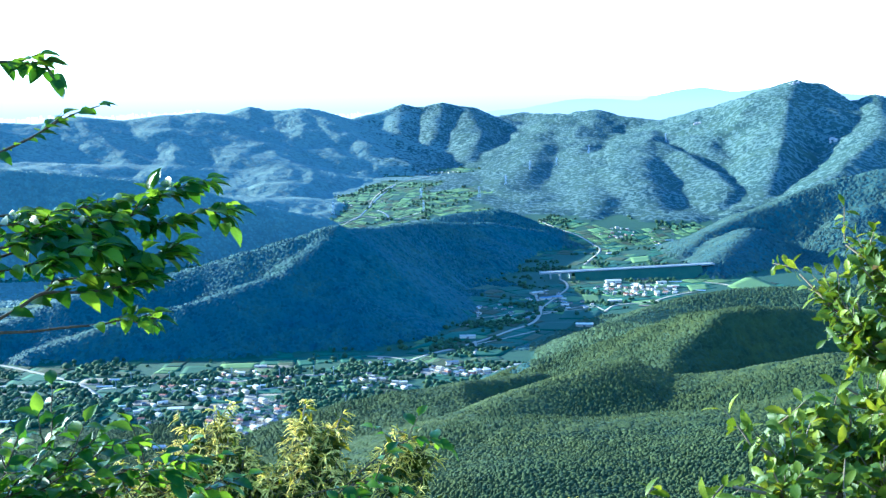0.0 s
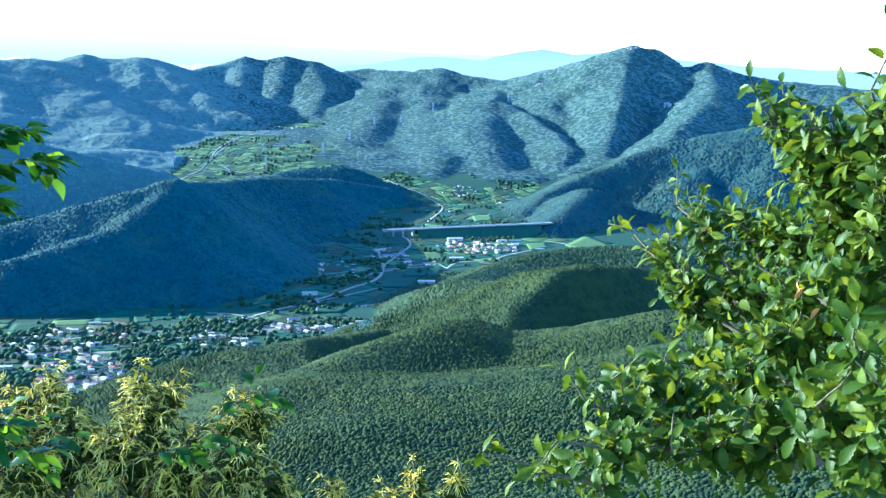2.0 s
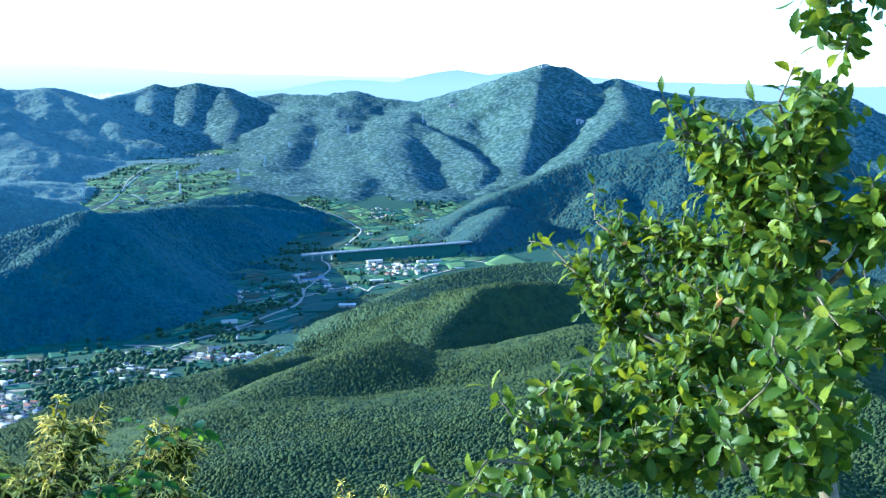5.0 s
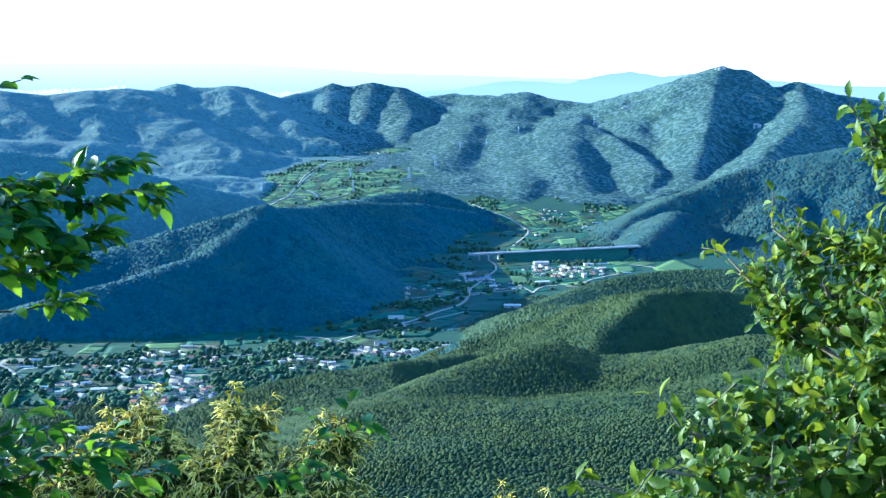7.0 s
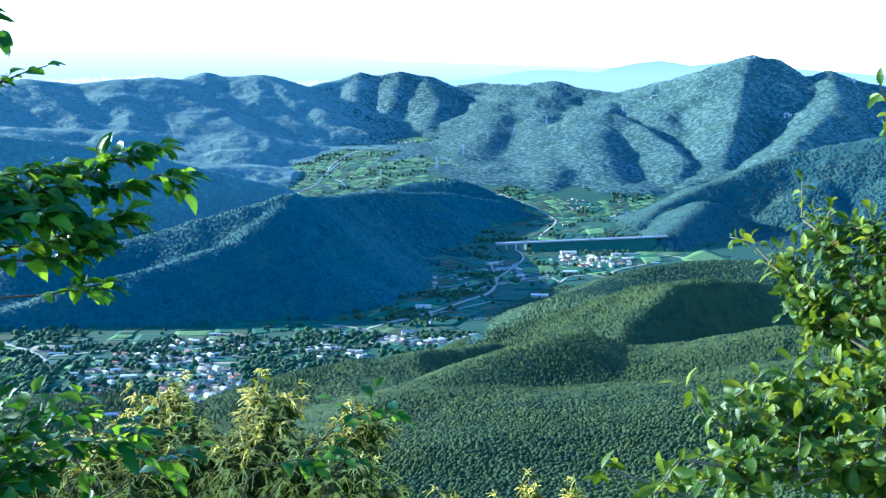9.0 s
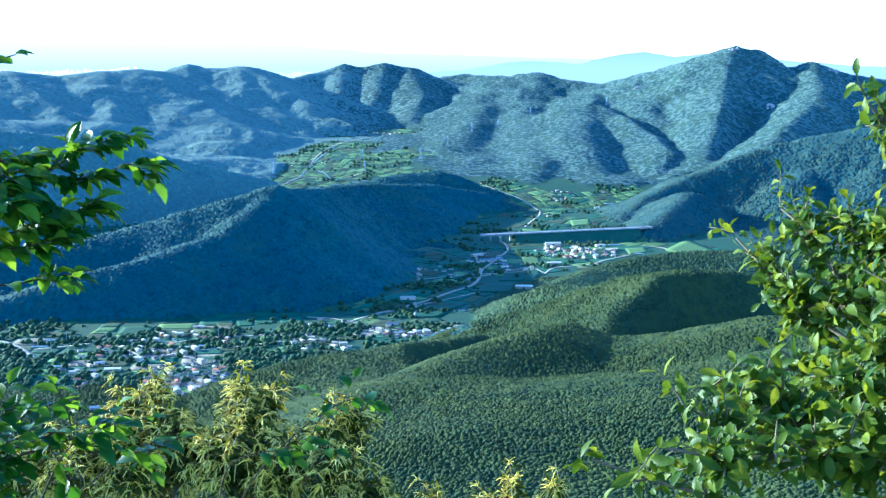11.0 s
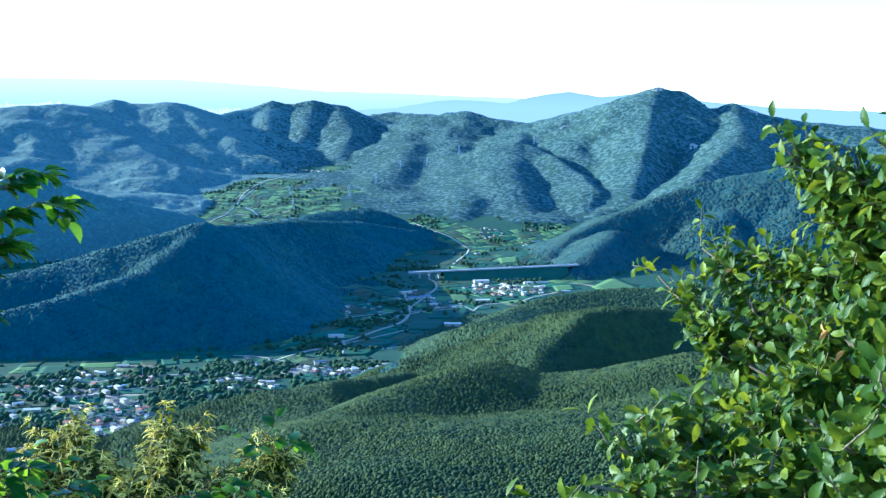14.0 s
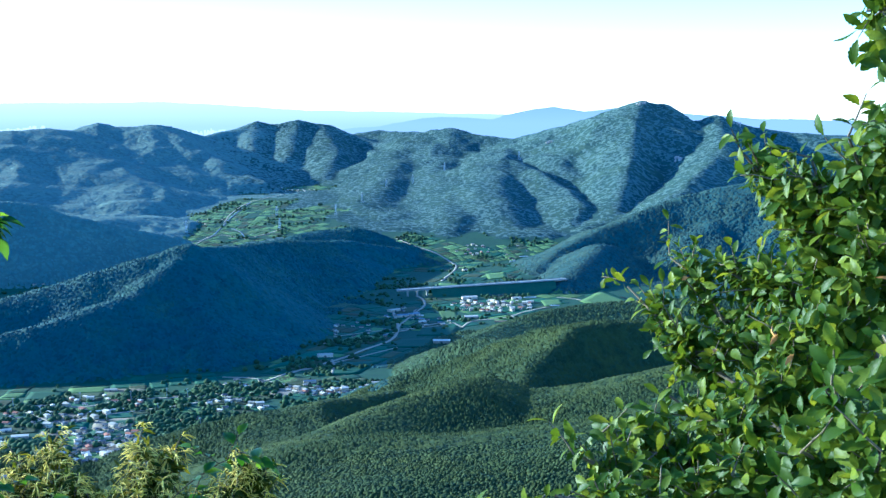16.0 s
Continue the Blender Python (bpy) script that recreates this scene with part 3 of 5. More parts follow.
def curve_2d(pts, n):
    return curve_through([(p[0], p[1], 0.0) for p in pts], n)[:, :2]


def curve_through(points, n=14):
    """A smooth line through a few points."""
    p = [np.array(q, float) for q in points]
    p = [2 * p[0] - p[1]] + p + [2 * p[-1] - p[-2]]
    out = []
    for i in range(1, len(p) - 2):
        for k in range(n):
            t = k / n
            out.append(0.5 * (2 * p[i] + (p[i + 1] - p[i - 1]) * t + (2 * p[i - 1] - 5 * p[i] + 4 * p[i + 1] - p[i + 2]) * t * t + (3 * p[i] - p[i - 1] - 3 * p[i + 1] + p[i + 2]) * t ** 3))
    out.append(p[-2])
    return np.array(out)


def country_road(width, *pts):
    return ribbon("road", "pale concrete country road", M_road, width * 0.75, pts)


country_road(6, (-558, 1273), (-502, 1248), (-442, 1205), (-391, 1161), (-362, 1123), (-343, 1088))
country_road(5, (-509, 1159), (-431, 1156), (-394, 1164))
country_road(4, (-483, 1096), (-407, 1104), (-361, 1121))
country_road(5, (-366, 1137), (-333, 1149), (-295, 1163), (-268, 1136), (-244, 1104))
country_road(5, (-295, 1163), (-267, 1173), (-223, 1161), (-184, 1185), (-141, 1185), (-105, 1188), (-81, 1204), (-58, 1226), (-20, 1276))
country_road(5, (-224, 1107), (-193, 1127), (-154, 1141), (-120, 1155), (-92, 1173), (-38, 1202), (5, 1207), (42, 1192), (91, 1182))
country_road(6, (-20, 1276), (41, 1341), (79, 1397), (115, 1452), (131, 1536), (134, 1651))
country_road(4, (18, 1433), (83, 1469), (131, 1504), (200, 1560), (219, 1525))
country_road(4, (34, 1341), (35, 1307), (31, 1264))
country_road(4, (-92, 1270), (-62, 1262), (-34, 1238), (-12, 1215))
country_road(3, (-2, 1290), (60, 1345), (118, 1400))
country_road(3, (40, 1480), (105, 1512), (170, 1528), (214, 1552))
country_road(5, (131, 1536), (163, 1634), (186, 1700), (190, 1755), (184, 1790))
country_road(6, (202, 2385), (232, 2317), (275, 2237), (295, 2122), (243, 1942))
country_road(5, (218, 1517), (241, 1561), (291, 1579), (324, 1617), (368, 1655))
country_road(6, (301, 1591), (313, 1568), (325, 1529))
country_road(4, (405, 1743), (438, 1709), (448, 1630))
country_road(4, (-223, 2354), (-182, 2450), (-107, 2424), (-34, 2516))
country_road(4, (-173, 2592), (-163, 2725), (-126, 2904), (-40, 3058))
ribbon("road", "bare earth yard road by the village", CROPS[3], 12, [(271, 1555), (293, 1549), (317, 1551)])
ribbon("water", "narrow dark stream between banks", M_water, 4, [(-255, 2375), (-198, 2417), (-177, 2524), (-160, 2667), (-137, 2823), (-126, 2904)])
ribbon("water", "narrow dark stream bend", M_water, 3.5, [(-118, 2403), (-129, 2472), (-152, 2523)])


# ---- the road bridge ----
M_bank = surface("bank_grass", [(0.03, 0.075, 0.04), (0.045, 0.09, 0.045), (0.025, 0.06, 0.04)], (0.05, 0.4), 0.9, bump=0.5, bump_scale=0.4, bump_dist=0.5, spec=0.2)


def box(bm, x0, x1, y0, y1, z0, z1):
    v = [bm.verts.new((x, y, z)) for z in (z0, z1) for y in (y0, y1) for x in (x0, x1)]
    for q in ((0, 2, 3, 1), (4, 5, 7, 6), (0, 1, 5, 4), (2, 6, 7, 3), (0, 4, 6, 2), (1, 3, 7, 5)):
        bm.faces.new([v[i] for i in q])
    return v


def solid(name, bm, mat, parent=None, label=""):
    me = bpy.data.meshes.new(name)
    bm.to_mesh(me)
    bm.free()
    me.materials.append(mat)
    ob = new(name, me)
    ob.parent = parent
    if label:
        ob["label"] = label
    return ob


BRIDGE_A, BRIDGE_B = Vector((155, 1793, 10)), Vector((425, 1811, 18))
bridge = new("bridge")
bridge.location = BRIDGE_A
span = BRIDGE_B - BRIDGE_A
bridge.rotation_euler = (0, -math.asin(span.z / span.length), math.atan2(span.y, span.x))
tagged(bridge, "long pale concrete road bridge across the valley floor", "bridge")
bm = bmesh.new()
box(bm, -3, span.length + 12, -6, 6, -0.7, 0.5)
box(bm, -3, span.length + 12, -3.5, 3.5, -2.2, -0.7)
solid("deck", bm, M_concrete, bridge)
for y in (-6.0, 5.6):
    bm = bmesh.new()
    box(bm, -3, span.length + 12, y, y + 0.4, 0.5, 1.4)
    solid("parapet", bm, M_concrete, bridge, "pale concrete parapet")
for x in (14.0, 30.0, 46.0):
    foot = bridge.matrix_basis @ Vector((x, 0, 0))
    depth = foot.z - z_at(foot.x, foot.y)
    bm = bmesh.new()
    box(bm, x - 1.1, x + 1.1, -2.5, 2.5, -depth - 2, -2.2)
    box(bm, x - 1.5, x + 1.5, -4.5, 4.5, -3.4, -2.2)
    solid("pier", bm, M_concrete, bridge)

# the grass bank that carries the road on from the bridge
n = 24
rows = []
for k in range(n + 1):
    x = 52 + (span.length - 62) * k / n
    mid = bridge.matrix_basis @ Vector((x, 0, 0))
    side = (bridge.matrix_basis.to_3x3() @ Vector((0, 1, 0))).normalized()
    high = max(mid.z - 1.1 - z_at(mid.x, mid.y) + 3, 4.0)
    for u, dz in ((-5.8 - high * 1.45, -high), (-5.8, 0.0), (5.8, 0.0), (5.8 + high * 1.45, -high)):
        p = mid + side * u
        rows.append((p.x, p.y, mid.z - 1.1 + dz))
faces = [(4 * k + j, 4 * k + 4 + j, 4 * k + 5 + j, 4 * k + 1 + j) for k in range(n) for j in range(3)]
bank = new("embankment", smooth_mesh("embankment", np.array(rows), np.array(faces), (M_bank,), smooth=False))
tagged(bank, "steep dark green grass bank under the road", "embankment", kind="structure")

# ---- houses ----
PAINTS = {
    "white": surface("white_wall", [(0.44, 0.37, 0.26), (0.6, 0.52, 0.38), (0.32, 0.27, 0.19)], (0.3, 2.0), 0.8, vary="object", spec=0.15),
    "cream": surface("cream_wall", [(0.6, 0.5, 0.37), (0.68, 0.58, 0.44), (0.5, 0.42, 0.31)], (0.3, 2.0), 0.8, vary="object", spec=0.15),
    "brick": surface("brick_wall", [(0.34, 0.17, 0.12), (0.4, 0.2, 0.14), (0.28, 0.14, 0.1)], (0.3, 2.0), 0.85, vary="object", spec=0.15),
}
TILES = {
    "dark grey": surface("dark_roof", [(0.07, 0.075, 0.085), (0.11, 0.115, 0.12), (0.05, 0.055, 0.06)], (0.3, 2.0), 0.6, vary="object", spec=0.15),
    "blue": surface("blue_roof", [(0.1, 0.13, 0.17), (0.14, 0.17, 0.2), (0.08, 0.1, 0.13)], (0.3, 2.0), 0.5, vary="object", spec=0.15),
    "red-brown": surface("red_roof", [(0.24, 0.1, 0.06), (0.3, 0.13, 0.08), (0.19, 0.08, 0.05)], (0.3, 2.0), 0.65, vary="object", spec=0.15),
    "pale grey": surface("pale_roof", [(0.44, 0.39, 0.3), (0.56, 0.5, 0.4), (0.3, 0.27, 0.21)], (0.3, 2.0), 0.5, vary="object", spec=0.15),
}
M_pane = surface("window_glass", [(0.03, 0.04, 0.05), (0.05, 0.06, 0.07), (0.04, 0.05, 0.06)], (1.0, 5.0), 0.1)
M_door = surface("door_wood", [(0.16, 0.1, 0.06), (0.2, 0.13, 0.08), (0.12, 0.08, 0.05)], (3.0, 20.0), 0.6)
M_plastic = surface("greenhouse_film", [(0.56, 0.55, 0.5), (0.66, 0.65, 0.6), (0.46, 0.45, 0.42)], (0.2, 1.5), 0.35, vary="object", spec=0.15)


def house(w, d, h, rise, wall, tile, hip=0.0):
    """A cottage: walls, an overhanging low-pitched roof, a door and windows."""
    rise *= 0.65
    root = new("house")
    bm = bmesh.new()
    box(bm, -w / 2, w / 2, -d / 2, d / 2, -1.5, h)
    if hip < 0.1:
        for sx in (-1, 1):
            g = [bm.verts.new((sx * w / 2, y, z)) for y, z in ((-d / 2, h), (d / 2, h), (0, h + rise * 0.95))]
            bm.faces.new(g)
    solid("wall", bm, PAINTS[wall], root)
    bm = bmesh.new()
    o, t = 0.6, 0.22
    e = [(-w / 2 - o, -d / 2 - o), (w / 2 + o, -d / 2 - o), (w / 2 + o, d / 2 + o), (-w / 2 - o, d / 2 + o)]
    rx = w / 2 + o - hip * w * 0.35
    lower = [bm.verts.new((x, y, h - 0.15)) for x, y in e]
    eave = [bm.verts.new((x, y, h - 0.15 + t)) for x, y in e]
    r0, r1 = bm.verts.new((-rx, 0, h + rise + t)), bm.verts.new((rx, 0, h + rise + t))
    for i in range(4):
        bm.faces.new((lower[i], lower[(i + 1) % 4], eave[(i + 1) % 4], eave[i]))
    bm.faces.new((eave[0], eave[1], r1, r0))
    bm.faces.new((eave[2], eave[3], r0, r1))
    bm.faces.new((eave[1], eave[2], r1))
    bm.faces.new((eave[3], eave[0], r0))
    bm.faces.new(lower[::-1])
    solid("roof", bm, TILES[tile], root)
    for x in (-w * 0.28, w * 0.28):
        bm = bmesh.new()
        box(bm, x - 0.9, x + 0.9, -d / 2 - 0.06, -d / 2 + 0.05, 0.9, 2.4)
        frame_part = solid("window", bm, PAINTS["white"], root)
        bm = bmesh.new()
        box(bm, x - 0.8, x + 0.8, -d / 2 - 0.09, -d / 2 - 0.05, 1.0, 2.3)
        solid("pane", bm, M_pane, frame_part, "dark window glass")
    bm = bmesh.new()
    box(bm, -0.5, 0.5, -d / 2 - 0.06, -d / 2 + 0.05, 0.0, 2.1)
    solid("door", bm, M_door, root)
    return tagged(root, f"{wall}-walled village house with a {tile} {'hipped' if hip > 0.1 else 'gabled'} roof", "house", "village houses")


def barn(w, d, h, tile):
    """A long low shed with a shallow roof and a sliding door."""
    root = new("shed")
    bm = bmesh.new()
    box(bm, -w / 2, w / 2, -d / 2, d / 2, -1.5, h)
    solid("wall", bm, PAINTS["white"], root)
    bm = bmesh.new()
    pts = [(-d / 2 - 0.5, h - 0.1), (0, h + 1.4), (d / 2 + 0.5, h - 0.1), (d / 2 + 0.5, h + 0.1), (0, h + 1.65), (-d / 2 - 0.5, h + 0.1)]
    a = [bm.verts.new((-w / 2 - 0.5, y, z)) for y, z in pts]
    b = [bm.verts.new((w / 2 + 0.5, y, z)) for y, z in pts]
    for i in range(6):
        bm.faces.new((a[i], a[(i + 1) % 6], b[(i + 1) % 6], b[i]))
    bm.faces.new(a[::-1])
    bm.faces.new(b)
    solid("roof", bm, TILES[tile], root)
    bm = bmesh.new()
    box(bm, -2, 2, -d / 2 - 0.08, -d / 2 + 0.05, 0, 3.0)
    solid("door", bm, TILES["dark grey"], root)
    return tagged(root, f"long low farm shed with a {tile} metal roof", "shed", "farm sheds")


def greenhouse(length):
    """A plastic tunnel on hoops."""
    root = new("greenhouse")
    bm = bmesh.new()
    n, ends = 9, []
    for x in (-length / 2, length / 2):
        ends.append([bm.verts.new((x, 3.5 * math.cos(math.pi * k / (n - 1)), 3.0 * math.sin(math.pi * k / (n - 1)) + (-0.5 if k in (0, n - 1) else 0))) for k in range(n)])
    for k in range(n - 1):
        bm.faces.new((ends[0][k], ends[0][k + 1], ends[1][k + 1], ends[1][k]))
    bm.faces.new(ends[0])
    bm.faces.new(ends[1][::-1])
    solid("cover", bm, M_plastic, root)
    for x in (-length / 2, length / 2):
        bm = bmesh.new()
        box(bm, x - 0.08, x + 0.08, -0.7, 0.7, 0, 2.1)
        solid("door", bm, PAINTS["cream"], root)
    return tagged(root, "long white plastic tunnel greenhouse", "greenhouse", "tunnel greenhouses")


HOUSES = [house(9.5, 7, 3.0, 2.0, "white", "dark grey", 1.0), house(10, 7.5, 3.2, 2.2, "cream", "red-brown"), house(9, 7, 3.0, 1.8, "white", "blue"),
          house(11, 8, 5.6, 1.6, "white", "pale grey"), house(8.5, 6.5, 2.8, 1.9, "cream", "dark grey"), house(10.5, 8, 5.4, 2.0, "brick", "pale grey", 1.0),
          house(9, 7, 3.0, 1.6, "white", "pale grey")]
SHEDS = [barn(22, 11, 4.2, "blue"), barn(18, 10, 3.8, "pale grey"), barn(28, 13, 4.5, "pale grey")]
TUNNEL = greenhouse(42)
used = set()


TALL = set()


def stand(thing, x, y, turn, size=1.0):
    if thing not in TALL and land_height(np.array([float(x)]), np.array([float(y)]))[1][0] > 6:
        return None
    z = z_at(x, y)
    m = pose(x, y, z, 0, 0, turn)
    if thing not in used:
        used.add(thing)
        thing.matrix_basis = m
        thing.scale = (size, size, size)
        return thing
    c = copy_thing(thing, m)
    c.scale = (size, size, size)
    return c


taken = []


def village(centre, edge, depth, count, kinds, turn=0.0, size=1.0):
    """Houses loosely grouped round a centre, out to an edge point, 'depth' metres deep along the view."""
    cx, cy = centre
    half = math.hypot(edge[0] - cx, edge[1] - cy)
    view = Vector((cx, cy)).normalized()
    side = Vector((view.y, -view.x))
    made = tries = 0
    while made < count and tries < count * 30:
        tries += 1
        a, b = r_val.uniform(-1, 1), r_val.uniform(-1, 1)
        if a * a + b * b > 1:
            continue
        p = Vector((cx, cy)) + side * a * half + view * b * depth
        if any((p.x - q[0]) ** 2 + (p.y - q[1]) ** 2 < (8.5 * size) ** 2 for q in taken):
            continue
        taken.append((p.x, p.y))
        stand(kinds[int(r_val.integers(len(kinds)))], p.x, p.y, turn + r_val.normal(0, 20) - (52 if r_val.random() < 0.65 else 0), size * r_val.uniform(0.46, 0.72))
        made += 1


H = HOUSES
# long buildings and tunnels that stand apart
def farm_building(kind, x, y, turn, size):
    taken.append((x, y))
    stand(kind, x, y, turn, size * 0.68)


farm_building(SHEDS[2], -263, 1056, 6, 0.8)
farm_building(SHEDS[1], -282, 1053, 40, 0.6)
farm_building(SHEDS[1], -282, 1081, 25, 0.8)
farm_building(SHEDS[0], -247, 935, 8, 0.9)
farm_building(SHEDS[0], -354, 1171, 0, 0.8)
farm_building(TUNNEL, -360, 1150, 3, 0.6)
farm_building(TUNNEL, -191, 1145, 4, 0.6)
farm_building(TUNNEL, -210, 1142, 4, 0.4)
farm_building(TUNNEL, -416, 1024, 10, 0.7)
farm_building(TUNNEL, -320, 1073, 4, 0.5)
farm_building(SHEDS[2], 264, 1750, 4, 1.25)
farm_building(SHEDS[1], 337, 1733, 4, 1.2)
farm_building(TUNNEL, 362, 1747, 4, 0.7)
farm_building(SHEDS[2], 242, 1587, 2, 1.0)
farm_building(SHEDS[1], 352, 1701, 0, 0.9)
farm_building(SHEDS[2], 178, 1422, -8, 1.15)
farm_building(SHEDS[2], 26, 1361, 3, 1.0)
farm_building(SHEDS[0], 6, 1230, 5, 0.9)
farm_building(SHEDS[1], 22, 1508, -10, 0.9)
farm_building(TUNNEL, 442, 2197, 4, 0.6)
farm_building(TUNNEL, 415, 2170, 8, 0.5)
farm_building(SHEDS[0], 145, 1613, 10, 1.1)
farm_building(SHEDS[0], 162, 1621, 20, 1.1)
farm_building(SHEDS[2], 136, 1660, 30, 1.0)
farm_building(SHEDS[1], 304, 2068, 20, 0.8)
farm_building(SHEDS[2], -208, 1225, 0, 0.7)
farm_building(SHEDS[1], 168, 1563, 0, 0.9)
farm_building(TUNNEL, 384, 1668, -10, 0.5)
village((-188, 1029), (-150, 1027), 60, 58, [H[0], H[1], H[2], H[3], H[4], H[4], H[6], H[0], H[0]], 8)
village((-282, 1043), (-255, 1042), 50, 10, [H[0], H[3], H[6], H[1]], 20)
village((-252, 1131), (-190, 1128), 42, 26, [H[0], H[1], H[3], H[6], H[4]], 4)
village((-221, 1185), (-184, 1183), 20, 8, [H[5], H[3], H[6], H[1]], 2)
village((-173, 1168), (-163, 1167), 12, 3, [H[5], H[1]], 2)
village((-81, 1153), (-63, 1152), 35, 9, [H[0], H[3], H[6], H[4]], 30)
village((-47, 1135), (-35, 1134), 12, 5, [H[3], H[6]], 0)
village((45, 1184), (94, 1181), 16, 24, [H[2], H[0], H[3], H[6], H[5]], 4)
village((-4, 1202), (15, 1201), 18, 6, [H[6], H[3], H[0]], 10)
village((-64, 1237), (-32, 1235), 18, 5, [H[4], H[6]], 20)
village((146, 1631), (175, 1629), 60, 12, [H[2], H[2], H[6], H[4]], 25)
village((70, 1508), (116, 1505), 80, 16, [H[0], H[4], H[6], H[2]], 15)
village((186, 1565), (208, 1564), 40, 7, [H[6], H[2], H[4]], 5)
village((291, 1681), (356, 1676), 55, 62, [H[0], H[3], H[6], H[6], H[4], H[1]], 4)
village((353, 2265), (392, 2259), 45, 15, [H[3], H[5], H[6], H[0]], 5, 0.9)
village((446, 2217), (500, 2207), 60, 9, [H[6], H[4], H[0]], 5, 0.8)
village((-65, 3141), (38, 3127), 45, 20, [H[3], H[6], H[0]], 5, 0.75)
village((-192, 2593), (-140, 2590), 50, 9, [H[6], H[0], H[4]], 5, 0.7)
village((-409, 1992), (-352, 1986), 40, 8, [H[6], H[0], H[4]], 5, 0.9)
village((-295, 2253), (-243, 2254), 60, 8, [H[6], H[4]], 5, 0.8)

# ---- pylons and poles ----
M_steel = surface("galvanised_steel", [(0.5, 0.52, 0.54), (0.6, 0.62, 0.63), (0.42, 0.44, 0.46)], (0.5, 4.0), 0.45, metal=0.6)


def beam(bm, a, b, r):
    a, b = Vector(a), Vector(b)
    d = (b - a).normalized()
    u = d.orthogonal().normalized() * r
    w = d.cross(u)
    va = [bm.verts.new(a + o) for o in (u + w, u - w, -u - w, -u + w)]
    vb = [bm.verts.new(b + o) for o in (u + w, u - w, -u - w, -u + w)]
    for i in range(4):
        bm.faces.new((va[i], va[(i + 1) % 4], vb[(i + 1) % 4], vb[i]))
    bm.faces.new(va[::-1])
    bm.faces.new(vb)


def pylon():
    root = new("pylon")
    for sx, sy in ((-1, -1), (1, -1), (1, 1), (-1, 1)):
        bm = bmesh.new()
        beam(bm, (sx * 3.2, sy * 3.2, -1), (sx * 0.6, sy * 0.6, 30), 0.22)
        solid("leg", bm, M_steel, root)
    for z, half in ((20, 6), (24.5, 5), (29, 4)):
        bm = bmesh.new()
        beam(bm, (-half, 0, z), (half, 0, z), 0.2)
        beam(bm, (-half, 0, z), (0, 0, z + 1.8), 0.12)
        beam(bm, (half, 0, z), (0, 0, z + 1.8), 0.12)
        solid("crossarm", bm, M_steel, root)
    for k in range(6):
        z0, z1 = k * 5, k * 5 + 5
        w0, w1 = 3.2 - 2.6 * (z0 + 1) / 31, 3.2 - 2.6 * (z1 + 1) / 31
        bm = bmesh.new()
        for y in (-1, 1):
            beam(bm, (-w0, y * w0, z0), (w1, y * w1, z1), 0.1)
            beam(bm, (w0, y * w0, z0), (-w1, y * w1, z1), 0.1)
        solid("brace", bm, M_steel, root)
    return tagged(root, "grey steel lattice power pylon", "pylon", "power line pylons")


def pole():
    root = new("utility_pole")
    bm = bmesh.new()
    beam(bm, (0, 0, -1), (0, 0, 11), 0.25)
    solid("post", bm, M_concrete, root)
    bm = bmesh.new()
    beam(bm, (-1.2, 0, 10), (1.2, 0, 10), 0.14)
    solid("crossarm", bm, M_steel, root)
    return tagged(root, "grey concrete utility pole", "pole", "utility poles")


PYLON, POLE = pylon(), pole()
TALL.add(PYLON)
for x, y in ((-47, 2498), (83, 2671), (-246, 2464), (152, 2784), (-56, 2659)):
    stand(PYLON, x, y, 20, 0.85)
for x, y, z in ((229, 3001, 68), (309, 3085, 94), (407, 3164, 121), (633, 3218, 166)):
    stand(PYLON, x, y, 20, 0.8)
for x, y in ((-232, 1181), (-180, 1178), (-144, 1185), (-122, 1179), (-337, 1168), (-296, 1168), (-344, 1136), (-99, 1063), (-69, 1203), (-261, 1131), (-192, 1101), (-146, 1125)):
    stand(POLE, x, y, 20, 1.0)

# ---- bare rock on the mountain ----
M_rock = surface("pale_rock", [(0.34, 0.31, 0.27), (0.44, 0.4, 0.35), (0.22, 0.21, 0.19)], (0.08, 0.5), 0.9, bump=0.8, bump_scale=0.4, bump_dist=1.0, spec=0.2)
r_rock = np.random.default_rng(44)


def outcrop(x, y, spread, count, label):
    """Weathered blocks that break out of the wooded slope."""
    root = new("rock_outcrop")
    root.location = (x, y, z_at(x, y))
    for k in range(count):
        bm = bmesh.new()
        bmesh.ops.create_icosphere(bm, subdivisions=1, radius=1.0)
        ox, oy = r_rock.normal(0, spread, 2)
        lift = z_at(x + ox, y + oy) - root.location.z
        size = np.array((r_rock.uniform(3, 7), r_rock.uniform(3, 6), r_rock.uniform(4, 8)))
        for v in bm.verts:
            q = np.array(v.co) * size * r_rock.uniform(0.75, 1.2)
            v.co = (q[0] + ox, q[1] + oy, q[2] + lift)
        solid("rock", bm, M_rock, root)
    return tagged(root, label, "rock", "rock outcrops on the mountain")


outcrop(738, 3286, 6, 5, "pale grey rock face above the wooded slope")
outcrop(1001, 2896, 8, 7, "pale scree and rock in the shaded hollow")
outcrop(1012, 3275, 8, 5, "bare pale rock just below the summit")
outcrop(1280, 3167, 8, 4, "small pale rock patch on the shoulder")

